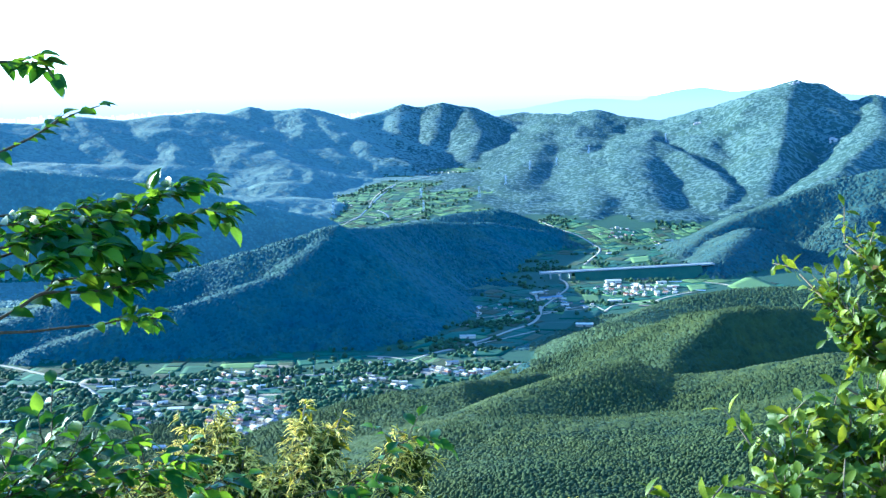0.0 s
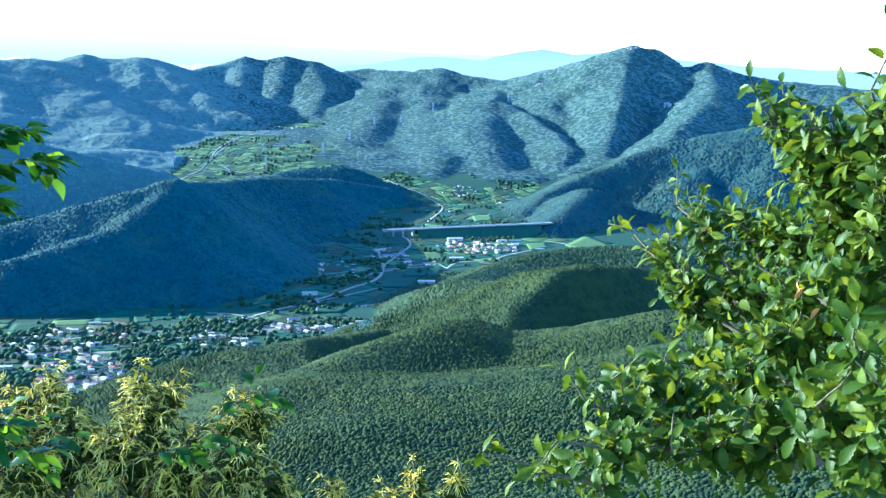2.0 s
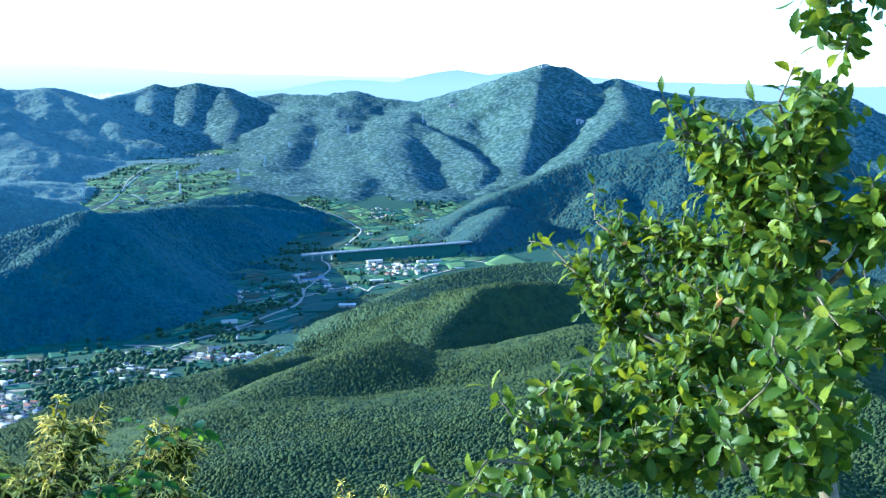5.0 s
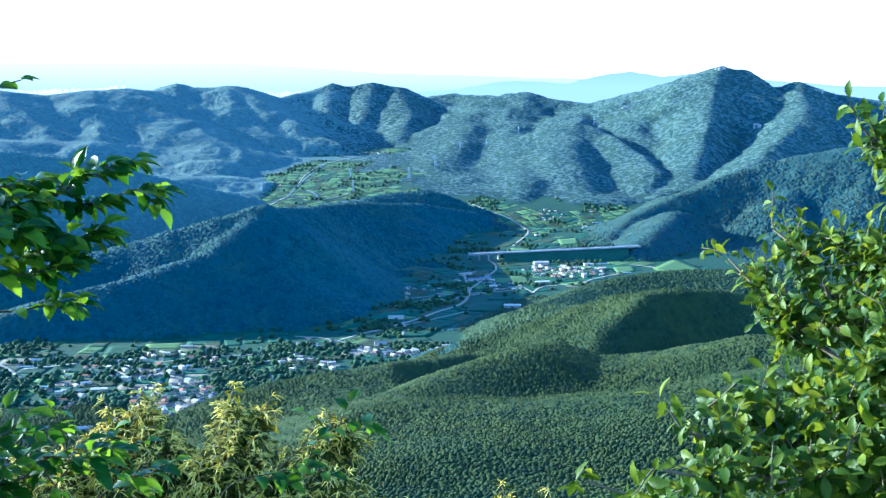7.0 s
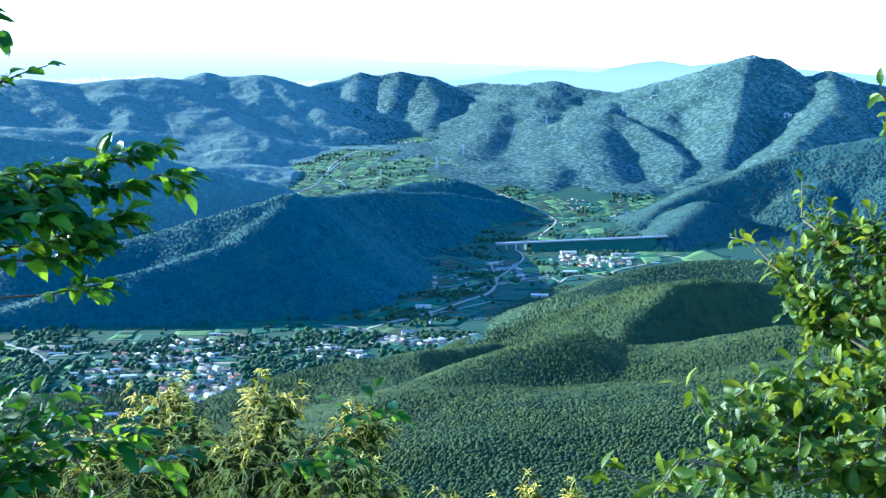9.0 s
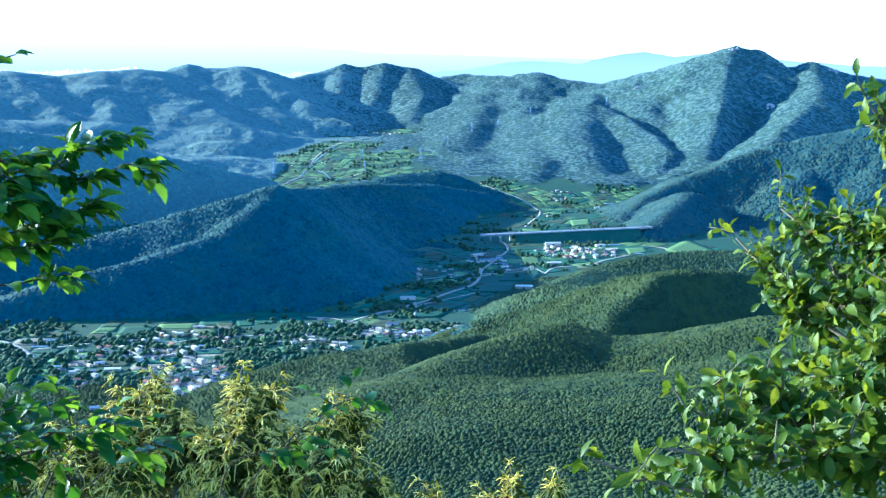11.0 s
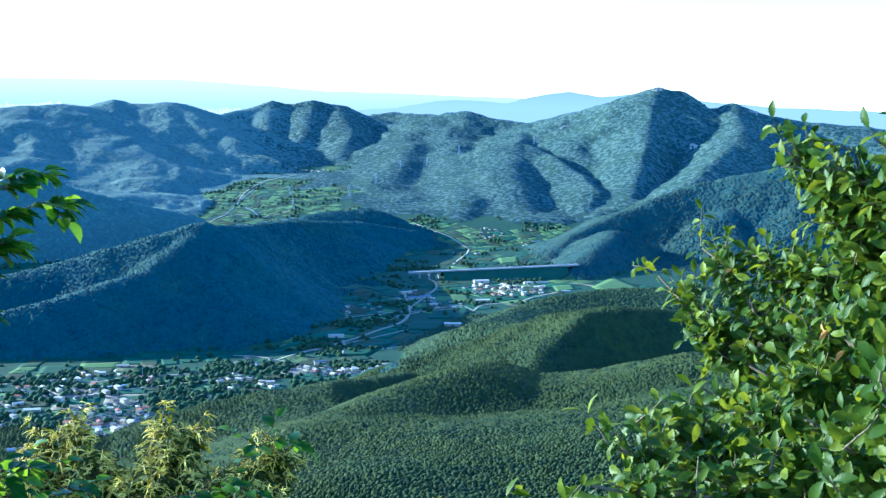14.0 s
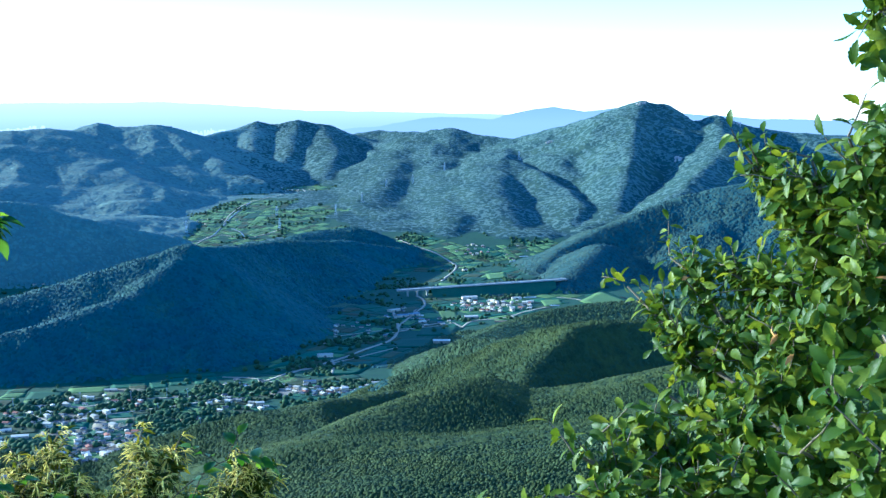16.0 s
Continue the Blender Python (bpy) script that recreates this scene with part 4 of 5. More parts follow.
# ---- trees scattered between the houses and fields ----
def copses():
    a, r = np.meshgrid(np.radians(np.arange(-24, 30, 0.2)), np.arange(900, 3300, 6.0))
    px = (r * np.sin(a) + rng.uniform(-3, 3, r.shape)).ravel()
    py = (r * np.cos(a) + rng.uniform(-3, 3, r.shape)).ravel()
    _, lift = land_height(px, py)
    dens = rolling(px / 45, py / 45, 71, 3) + 0.25 * rolling(px / 200, py / 200, 77, 2)
    dens = dens + rng.normal(0, 0.22, dens.shape)
    limit = np.where(np.hypot(px, py) < 1060, -0.14, np.where(np.hypot(px, py) < 1230, 0.0, np.where(np.hypot(px, py) < 2000, 0.44, 0.52)))
    keep = (lift < 2.5) & farmed(px, py) & (dens > limit)
    for hx, hy, clear in ((*(462, 1707), 115), (*(401, 1687), 80), (*(381, 2017), 60)):
        keep &= (px - hx) ** 2 + (py - hy) ** 2 > clear ** 2
    for hx, hy in taken:
        keep &= (px - hx) ** 2 + (py - hy) ** 2 > 49
    return px[keep], py[keep]


M_tree = surface("valley_tree_leaves", [(0.03, 0.06, 0.026), (0.048, 0.08, 0.028), (0.022, 0.046, 0.025)], (0.02, 0.1), 0.9, vary="island", spread=(0.7, 1.3), spec=0.15)


def round_trees(name, label, mat, px, py):
    """Full round crowns of uneven size down to the ground, in loose groups."""
    pz, _ = land_height(px, py)
    n, sides = len(px), 6
    w = rng.uniform(1.4, 4.4, n)
    h = w * rng.uniform(0.9, 1.5, n)
    th = np.arange(sides) * 2 * math.pi / sides
    rings = []
    for up, out in ((-0.1, 0.75), (0.4, 1.0), (0.78, 0.62)):
        ang = th[None] + rng.uniform(0, 0.6, (n, 1))
        rr = w[:, None] * out * rng.uniform(0.75, 1.2, (n, sides))
        zz = pz[:, None] + h[:, None] * (up + rng.uniform(-0.08, 0.08, (n, sides)))
        rings.append(np.stack([px[:, None] + rr * np.cos(ang), py[:, None] + rr * np.sin(ang), zz], -1))
    apex = np.stack([px, py, pz + h], -1)[:, None]
    verts = np.concatenate(rings + [apex], 1)
    tris = []
    for q in range(sides):
        o = (q + 1) % sides
        for lv in (0, sides):
            tris += [(lv + q, lv + o, lv + sides + o), (lv + q, lv + sides + o, lv + sides + q)]
        tris.append((2 * sides + q, 2 * sides + o, 3 * sides))
    faces = (np.arange(n)[:, None, None] * (3 * sides + 1) + np.array(tris)[None]).reshape(-1, 3)
    ob = new(name, smooth_mesh(name, verts.reshape(-1, 3), faces, (mat,)))
    return tagged(ob, label, "trees", kind="stuff")


cx, cy = copses()
round_trees("valley_copse", "dark green trees between fields and houses", M_tree, cx, cy)

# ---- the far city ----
# towers are no lamps: their pale haze is painted as emission
M_city = glow("haze_glow_city", (0.32, 0.33, 0.33), (0.4, 0.4, 0.39), 200, 260)


def city(spans):
    pieces = []
    for a, b, count in spans:
        for k in range(count * 2):
            t = r_val.random()
            x, y, z = (a[i] + (b[i] - a[i]) * t for i in range(3))
            w, h = r_val.uniform(3, 9), r_val.choice([6, 9, 12, 16, 22], p=[0.3, 0.3, 0.2, 0.15, 0.05])
            bm = bmesh.new()
            box(bm, x - w / 2, x + w / 2, y - w / 2 - 20 * r_val.random(), y + w / 2, z - 20, z + h)
            v = np.array([q.co[:] for q in bm.verts])
            bm.verts.index_update()
            f = np.array([[q.index for q in face.verts] for face in bm.faces])
            bm.free()
            pieces.append((v, f))
    v, f = join_pieces(pieces)
    ob = new("backdrop_city", smooth_mesh("backdrop_city", v, f, (M_city,), smooth=False))
    return tagged(ob, "far high-rise city, pale with haze put in as glow", "city", kind="structure")


def join_pieces(pieces):
    vs, fs, at = [], [], 0
    for v, f in pieces:
        vs.append(v)
        fs.append(f + at)
        at += len(v)
    return np.concatenate(vs), np.concatenate(fs)


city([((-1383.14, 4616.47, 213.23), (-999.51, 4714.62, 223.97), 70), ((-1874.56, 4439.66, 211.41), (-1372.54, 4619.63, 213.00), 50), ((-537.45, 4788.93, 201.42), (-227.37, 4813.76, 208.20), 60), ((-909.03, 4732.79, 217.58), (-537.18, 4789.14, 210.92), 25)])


# ---- plants round the viewpoint ----
def part(name, me, parent, label=""):
    ob = new(name, me)
    ob.parent = parent
    if label:
        ob["label"] = label
    return ob


def blade(length, width, teeth=0.0, n=7, fold=0.25, droop=0.25, rise=0.9, close=0.8):
    """A leaf along +y with a midrib fold, an arched back, a wavy toothed edge and a short stalk; rise and close shape its base and its tip."""
    verts, faces = [], []
    peak = rise / (rise + close)
    top = peak ** rise * (1 - peak) ** close
    for i in range(n + 1):
        t = i / n
        b = max(0.0, (t - 0.08) / 0.92)
        w = 0.5 * width * b ** rise * (1 - b) ** close / top + 0.012 * length * (1 - t)
        if teeth and i % 2 and i < n:
            w *= 1 - teeth
        y = length * (t + (0.03 if i % 2 and teeth else 0.0))
        z = -droop * length * t * t
        wave = 0.05 * length * math.sin(5.1 * t)
        verts += [(-w, y, z + fold * w + wave * w / width), (0, length * t, z), (w, y, z + fold * w - wave * w / width)]
    for i in range(n):
        a, b = 3 * i, 3 * i + 3
        faces += [(a, a + 1, b + 1, b), (a + 1, a + 2, b + 2, b + 1)]
    return np.array(verts), np.array(faces)


def place_leaves(template, places):
    """Joins many leaves: places are (origin, along, up, size)."""
    tv, tf = template
    o = np.array([p[0] for p in places])
    along = np.array([p[1] for p in places])
    up = np.array([p[2] for p in places])
    size = np.array([p[3] for p in places])
    along /= np.linalg.norm(along, axis=1)[:, None]
    side = np.cross(along, up)
    side /= np.linalg.norm(side, axis=1)[:, None] + 1e-9
    up = np.cross(side, along)
    m = np.stack([side, along, up], -1) * size[:, None, None]
    v = np.einsum("nij,kj->nki", m, tv) + o[:, None]
    f = tf[None] + np.arange(len(o))[:, None, None] * len(tv)
    return v.reshape(-1, 3), f.reshape(-1, 4), m, o


def tube(points, r0, r1, sides=6):
    """A tapered limb through points."""
    p = np.array(points, float)
    n = len(p)
    verts, faces = [], []
    for i in range(n):
        d = p[min(i + 1, n - 1)] - p[max(i - 1, 0)]
        d /= np.linalg.norm(d) + 1e-9
        u = np.cross(d, (0.3, 0.2, 1.0))
        u /= np.linalg.norm(u) + 1e-9
        w = np.cross(d, u)
        r = r0 + (r1 - r0) * i / (n - 1)
        for s in range(sides):
            a = 2 * math.pi * s / sides
            verts.append(p[i] + r * (math.cos(a) * u + math.sin(a) * w))
    for i in range(n - 1):
        for s in range(sides):
            faces.append((i * sides + s, i * sides + (s + 1) % sides, (i + 1) * sides + (s + 1) % sides, (i + 1) * sides + s))
    return np.array(verts), np.array(faces)


def wander(a, b, n, amount, r):
    """Points from a to b with a slight crook."""
    a, b = np.array(a, float), np.array(b, float)
    t = np.linspace(0, 1, n)[:, None]
    off = np.cumsum(r.normal(0, 1, (n, 3)), 0)
    off -= t * off[-1]
    return a + (b - a) * t + off * amount * np.linalg.norm(b - a) / n ** 0.5


def unit(v):
    return v / (np.linalg.norm(v) + 1e-9)


def build_plant(thing, label, category, trunk_line, limbs, r_trunk, leaf_tpl, leaf_mat, places, twigs, single_mat, limit=300, bark=None):
    """An Empty at the foot, with trunk, limbs, single leaves (the first ones) and the joined rest."""
    root = new(thing)
    foot = Vector(trunk_line[0])
    root.location = foot
    tagged(root, label, category)
    off = np.array(foot)
    bark = bark or M_bark
    v, f = tube(curve_through(trunk_line), r_trunk, r_trunk * 0.4, 9)
    part("trunk", smooth_mesh("trunk", v - off, f, (bark,)), root)
    for line, r0, r1 in limbs:
        v, f = tube(line, r0, r1, 7)
        part("limb", smooth_mesh("limb", v - off, f, (bark,)), root)
    if twigs:
        v, f = join_pieces([tube(line, r0, r1, 5) for line, r0, r1 in twigs])
        tw = part("twig_mass", smooth_mesh("twig_mass", v - off, f, (bark,)), root)
        tw["kind"] = "stuff"
    single, rest = places[:limit], places[limit:]
    v, f, m, o = place_leaves(leaf_tpl, single)
    one = smooth_mesh("leaf", leaf_tpl[0], leaf_tpl[1], (single_mat,))
    for k in range(len(o)):
        ob = part("leaf", one, root)
        mm = Matrix.Identity(4)
        for i in range(3):
            for j in range(3):
                mm[i][j] = m[k][i][j]
            mm[i][3] = o[k][i] - off[i]
        ob.matrix_basis = mm
    if rest:
        v, f, m, o = place_leaves(leaf_tpl, rest)
        fo = part("foliage", smooth_mesh("foliage", v - off, f, (leaf_mat,)), root)
        fo["kind"] = "stuff"
    return root


def rosette(tip, axis, count, size, r, open_angle=(50, 105)):
    """Leaves spreading round the end of a twig."""
    axis = unit(np.array(axis, float))
    u = unit(np.cross(axis, (0.2, 0.3, 1.0)))
    w = np.cross(axis, u)
    out, start = [], r.uniform(0, 6.28)
    for k in range(count):
        a = start + k * 2.4 + r.normal(0, 0.2)
        tilt = radians(r.uniform(*open_angle)) if k else radians(r.uniform(10, 40))
        d = math.cos(tilt) * axis + math.sin(tilt) * (math.cos(a) * u + math.sin(a) * w)
        d = d + np.array((0, 0, -0.12 * r.random()))
        up = axis * math.sin(tilt) - math.cos(tilt) * (math.cos(a) * u + math.sin(a) * w) + r.normal(0, 0.4, 3) + np.array((-0.85, -0.4, 0.55))
        out.append((tip - axis * 0.02 * k * size, d, up, size * r.uniform(0.65, 1.1)))
    return out


# the oak beside the viewpoint
M_oak = leaf_material("oak_leaves", (0.048, 0.086, 0.003), (0.2, 0.235, 0.009), 0.45, 0.32, shine=2.1, spec=0.14)
M_oak_single = leaf_material("oak_leaf", (0.048, 0.086, 0.003), (0.2, 0.235, 0.009), 0.45, 0.32, "object", 2.1, 0.14)
r_oak = np.random.default_rng(3)
OAK_FOOT = (1.98, 3.00, 297.72)
OAK_TRUNK = [OAK_FOOT, (2.08, 3.26, 298.23), (2.09, 3.44, 298.64), (2.05, 3.47, 299.03)]
OAK_LOW = (2.09, 3.44, 298.64)
OAK_HIGH = (2.05, 3.47, 299.03)
OAK_SIDE = (2.08, 3.26, 298.23)
oak_limbs, oak_twigs, oak_places = [], [], []


def oak_limb(start, tip, count):
    """One limb with its leafy twigs: rosettes of leaves at the ends, single leaves along them."""
    line = wander(start, tip, 9, 0.05, r_oak)
    oak_limbs.append((line, 0.016, 0.004))
    heading = unit(np.array(tip) - np.array(start))
    for k in range(int(count * 3.5)):
        t = r_oak.uniform(0.7, 1.0) if k else 1.0
        at = line[int(t * 8)] + (line[-1] - line[-2]) * 0.2 * r_oak.random()
        d = unit(0.5 * heading + r_oak.normal(0, 0.6, 3) + np.array((-0.1, -0.1, 0.35)))
        end = at + d * r_oak.uniform(0.03, 0.16)
        oak_twigs.append((wander(at, end, 4, 0.06, r_oak), 0.0035, 0.0018))
        oak_places.extend(rosette(end, d, int(r_oak.integers(6, 10)), 1.0, r_oak))
        for q in range(2):
            side = unit(r_oak.normal(0, 1, 3) + d)
            oak_places.append((at + (end - at) * r_oak.uniform(0.2, 0.8), side, (r_oak.normal(-0.6, 0.4), r_oak.normal(-0.4, 0.4), 0.7), r_oak.uniform(0.6, 1.0)))


oak_limb(OAK_LOW, (1.42, 4.45, 299.26), 9)
oak_limb(OAK_LOW, (1.59, 4.42, 299.38), 10)
oak_limb(OAK_HIGH, (1.74, 4.25, 299.37), 10)
oak_limb(OAK_HIGH, (1.8, 4.01, 299.38), 9)
oak_limb(OAK_HIGH, (1.49, 3.43, 299.84), 6)
oak_limb(OAK_HIGH, (1.56, 3.28, 299.77), 8)
oak_limb(OAK_HIGH, (1.59, 3.16, 299.83), 6)
oak_limb(OAK_HIGH, (1.59, 2.94, 299.9), 7)
oak_limb(OAK_HIGH, (1.64, 2.8, 299.94), 8)
oak_limb(OAK_HIGH, (1.64, 3.24, 299.68), 9)
oak_limb(OAK_HIGH, (1.67, 3.01, 299.77), 10)
oak_limb(OAK_LOW, (1.53, 4.28, 299.07), 9)
oak_limb(OAK_LOW, (1.69, 4.13, 299.19), 9)
oak_limb(OAK_LOW, (1.34, 3.67, 299.0), 8)
oak_limb(OAK_LOW, (0.99, 3.24, 299.01), 7)
oak_limb(OAK_LOW, (0.87, 3.05, 299.0), 7)
oak_limb(OAK_LOW, (0.75, 2.85, 298.96), 8)
oak_limb(OAK_LOW, (1.12, 3.19, 298.96), 10)
oak_limb(OAK_LOW, (1.37, 3.34, 299.01), 10)
oak_limb(OAK_LOW, (1.56, 3.39, 299.08), 11)
oak_limb(OAK_LOW, (1.68, 3.59, 299.23), 10)
oak_limb(OAK_HIGH, (1.64, 3.19, 299.36), 11)
oak_limb(OAK_HIGH, (1.69, 3.31, 299.52), 10)
oak_limb(OAK_HIGH, (1.7, 2.97, 299.58), 10)
oak_limb(OAK_LOW, (1.23, 2.26, 299.39), 9)
oak_limb(OAK_LOW, (1.24, 2.43, 299.19), 11)
oak_limb(OAK_LOW, (1.2, 2.74, 299.03), 11)
oak_limb(OAK_LOW, (1.03, 2.77, 298.95), 10)
oak_limb(OAK_LOW, (1.42, 2.41, 299.46), 10)
oak_limb(OAK_LOW, (1.3, 2.19, 299.26), 10)
oak_limb(OAK_LOW, (1.3, 2.46, 299.04), 9)
oak_limb(OAK_HIGH, (1.81, 2.8, 299.67), 10)
oak_limb(OAK_HIGH, (1.64, 2.5, 299.4), 10)
oak_limb(OAK_SIDE, (0.64, 3.34, 298.75), 4)
oak_places.sort(key=lambda q: q[0][1])
OAK_LEAF = blade(0.068, 0.0315, 0.2, 13, 0.3, 0.3, 1.1, 0.78)
oak = build_plant("oak_tree", "young oak with dense glossy green lobed leaves", "tree", OAK_TRUNK, oak_limbs, 0.05, OAK_LEAF, M_oak, oak_places, oak_twigs, M_oak_single)

# a few withered leaves caught among the green ones
M_dry = surface("withered_leaf", [(0.42, 0.17, 0.012), (0.52, 0.26, 0.03), (0.28, 0.1, 0.008)], (30.0, 120.0), 0.7, bump=0.4, bump_scale=90.0, bump_dist=0.003)
dry = smooth_mesh("withered_leaf", *blade(0.024, 0.011, 0.15, 7, 0.7, 0.7), (M_dry,))
for at in ((1.06, 2.20, 299.54), (1.07, 2.20, 299.52), (1.07, 2.74, 299.56), (1.08, 2.14, 299.49), (1.26, 2.10, 299.64), (1.02, 2.43, 299.43)):
    ob = part("withered_leaf", dry, oak, "curled orange-brown withered leaf")
    ob.location = Vector(at) - Vector(OAK_FOOT)
    ob.rotation_euler = r_oak.uniform(-1.5, 1.5, 3)

# an oak branch that hangs into view from above
HANG = [(1.59, 2.08, 300.41), (1.46, 2.20, 300.27), (1.36, 2.27, 300.20)]
hang_places, hang_limbs, hang_twigs = [], [], []
for tip, count in (((1.29, 2.30, 300.19), 5), ((1.32, 2.29, 300.12), 6), ((1.39, 2.26, 300.07), 7), ((1.43, 2.22, 300.17), 8), ((1.36, 2.30, 300.24), 6)):
    line = wander(HANG[2], tip, 6, 0.05, r_oak)
    hang_limbs.append((line, 0.006, 0.003))
    for k in range(count):
        at = line[int(r_oak.integers(3, 6))]
        d = unit(np.array((-0.5, 0, -0.4)) + r_oak.normal(0, 0.5, 3))
        end = at + d * r_oak.uniform(0.02, 0.08)
        hang_twigs.append((wander(at, end, 3, 0.05, r_oak), 0.002, 0.0012))
        hang_places += rosette(end, d, 5, 0.8, r_oak)
build_plant("overhanging_branch", "dark green oak branch reaching in from above", "branch", HANG, hang_limbs, 0.014, OAK_LEAF, M_oak, hang_places, hang_twigs, M_oak_single)

# the hornbeam twigs on the other side
M_beam = leaf_material("hornbeam_leaves", (0.016, 0.052, 0.003), (0.1, 0.18, 0.005), 0.42, 0.38, shine=3.2, spec=0.16)
M_beam_single = leaf_material("hornbeam_leaf", (0.016, 0.052, 0.003), (0.1, 0.18, 0.005), 0.42, 0.38, "object", 3.2, 0.16)
M_twig = surface("smooth_twig", [(0.035, 0.025, 0.012), (0.06, 0.044, 0.02), (0.08, 0.062, 0.03)], (15.0, 60.0), 0.8, spec=0.1, bump=0.3, bump_scale=120.0, bump_dist=0.002)
r_beam = np.random.default_rng(12)
SHRUB_LEAF = blade(0.037, 0.022, 0.05, 9, 0.35, 0.3, 0.6, 0.9)
BEAM_LEAF = blade(0.028, 0.0175, 0.05, 9, 0.5, 0.3, 0.6, 0.85)


def leafy_twig(line, r0, r1, spacing, size, places, r, gap=0.1, side_twigs=0):
    """Leaves set alternately along a twig, drooping from it."""
    seg = np.linalg.norm(np.diff(line, axis=0), axis=1)
    total = np.concatenate([[0], np.cumsum(seg)])
    s = total[-1] * gap
    flip = 1
    while s < total[-1] + 0.001:
        i = min(np.searchsorted(total, s), len(line) - 1)
        i = max(i, 1)
        at = line[i - 1] + (line[i] - line[i - 1]) * ((s - total[i - 1]) / max(seg[i - 1], 1e-6))
        d = unit(line[i] - line[i - 1])
        side = unit(np.cross(d, (0, 0, 1)) * flip)
        along = unit(0.55 * d + 0.75 * side + np.array((0, 0, r.uniform(-0.35, 0.12))) + r.normal(0, 0.2, 3))
        places.append((at, along, (r.normal(-0.15, 0.3), r.normal(-0.15, 0.35), 1.0), size * r.uniform(0.6, 1.25)))
        flip = -flip
        s += spacing * r.uniform(0.6, 1.4)
    places.append((line[-1], unit(line[-1] - line[-2]), (0, -0.2, 1.0), size))


beam_places, beam_limbs, beam_twigs = [], [], []
BEAM_TRUNK = [(-0.70, 1.15, 298.65), (-0.67, 1.17, 299.3), (-0.572, 1.167, 299.720), (-0.585, 1.206, 299.780), (-0.598, 1.244, 299.843), (-0.579, 1.231, 300.006)]
def beam_branch(gap, side, size, *pts):
    """One branch: bare for the first part, then set with leaves and short side twigs."""
    line = curve_through(pts, 8)
    beam_limbs.append((line, 0.0022, 0.0007))
    leafy_twig(line, 0.004, 0.001, 0.013, size, beam_places, r_beam, gap)
    for q in range(side):
        i = int(r_beam.integers(int(len(line) * gap), len(line) - 1))
        d = unit(unit(line[i + 1] - line[i]) + r_beam.normal(0, 0.6, 3) * np.array((1, 1, 0.35)))
        tw = wander(line[i], line[i] + d * r_beam.uniform(0.012, 0.03), 5, 0.06, r_beam)
        beam_twigs.append((tw, 0.0011, 0.0006))
        leafy_twig(tw, 0, 0, 0.011, size, beam_places, r_beam, 0.2)


beam_branch(0.38, 18, 1.0, (-0.572, 1.167, 299.72), (-0.521, 1.195, 299.744), (-0.49, 1.211, 299.762), (-0.471, 1.222, 299.772), (-0.448, 1.235, 299.786), (-0.434, 1.243, 299.798), (-0.404, 1.257, 299.799), (-0.38, 1.268, 299.806), (-0.343, 1.281, 299.815), (-0.329, 1.289, 299.82))
beam_branch(0.35, 9, 0.9, (-0.464, 1.204, 299.776), (-0.44, 1.215, 299.789), (-0.4, 1.232, 299.786), (-0.373, 1.243, 299.789), (-0.353, 1.251, 299.793))
beam_branch(0.36, 18, 0.95, (-0.585, 1.206, 299.78), (-0.533, 1.235, 299.812), (-0.502, 1.253, 299.824), (-0.462, 1.274, 299.837), (-0.417, 1.295, 299.849), (-0.366, 1.315, 299.864), (-0.344, 1.326, 299.881), (-0.318, 1.338, 299.891), (-0.287, 1.35, 299.901))
beam_branch(0.15, 11, 1.0, (-0.417, 1.295, 299.849), (-0.389, 1.307, 299.851), (-0.356, 1.321, 299.849), (-0.319, 1.334, 299.855), (-0.288, 1.346, 299.866), (-0.272, 1.353, 299.86))
beam_branch(0.38, 14, 1.1, (-0.555, 1.142, 299.779), (-0.505, 1.167, 299.81), (-0.475, 1.182, 299.819), (-0.443, 1.197, 299.824), (-0.41, 1.21, 299.833), (-0.386, 1.22, 299.837))
beam_branch(0.38, 16, 0.9, (-0.598, 1.244, 299.843), (-0.545, 1.272, 299.861), (-0.513, 1.29, 299.867), (-0.472, 1.309, 299.868), (-0.423, 1.331, 299.873), (-0.394, 1.343, 299.876))
beam_branch(0.38, 18, 1.0, (-0.577, 1.198, 299.831), (-0.526, 1.224, 299.845), (-0.495, 1.239, 299.849), (-0.444, 1.26, 299.854), (-0.393, 1.279, 299.843), (-0.364, 1.29, 299.823))
beam_branch(0.38, 14, 1.05, (-0.565, 1.171, 299.822), (-0.515, 1.196, 299.836), (-0.484, 1.211, 299.84), (-0.452, 1.225, 299.844), (-0.409, 1.243, 299.836), (-0.381, 1.253, 299.823))
beam_branch(0.38, 14, 0.9, (-0.589, 1.226, 299.852), (-0.536, 1.25, 299.858), (-0.504, 1.263, 299.859), (-0.452, 1.283, 299.862), (-0.405, 1.298, 299.863), (-0.363, 1.311, 299.854))
beam_branch(0.72, 5, 0.85, (-0.562, 1.15, 299.739), (-0.513, 1.176, 299.748), (-0.483, 1.192, 299.75), (-0.455, 1.206, 299.748), (-0.419, 1.222, 299.749), (-0.385, 1.236, 299.749), (-0.357, 1.247, 299.754), (-0.329, 1.258, 299.75))
beam_branch(0.45, 3, 0.72, (-0.604, 1.263, 299.886), (-0.55, 1.293, 299.921), (-0.517, 1.312, 299.939), (-0.486, 1.329, 299.955), (-0.465, 1.342, 299.969), (-0.441, 1.355, 299.982), (-0.415, 1.368, 299.991))
beam_branch(0.5, 5, 0.9, (-0.579, 1.231, 300.006), (-0.527, 1.258, 300.036), (-0.495, 1.275, 300.042), (-0.474, 1.288, 300.04), (-0.454, 1.299, 300.038), (-0.446, 1.306, 300.025))
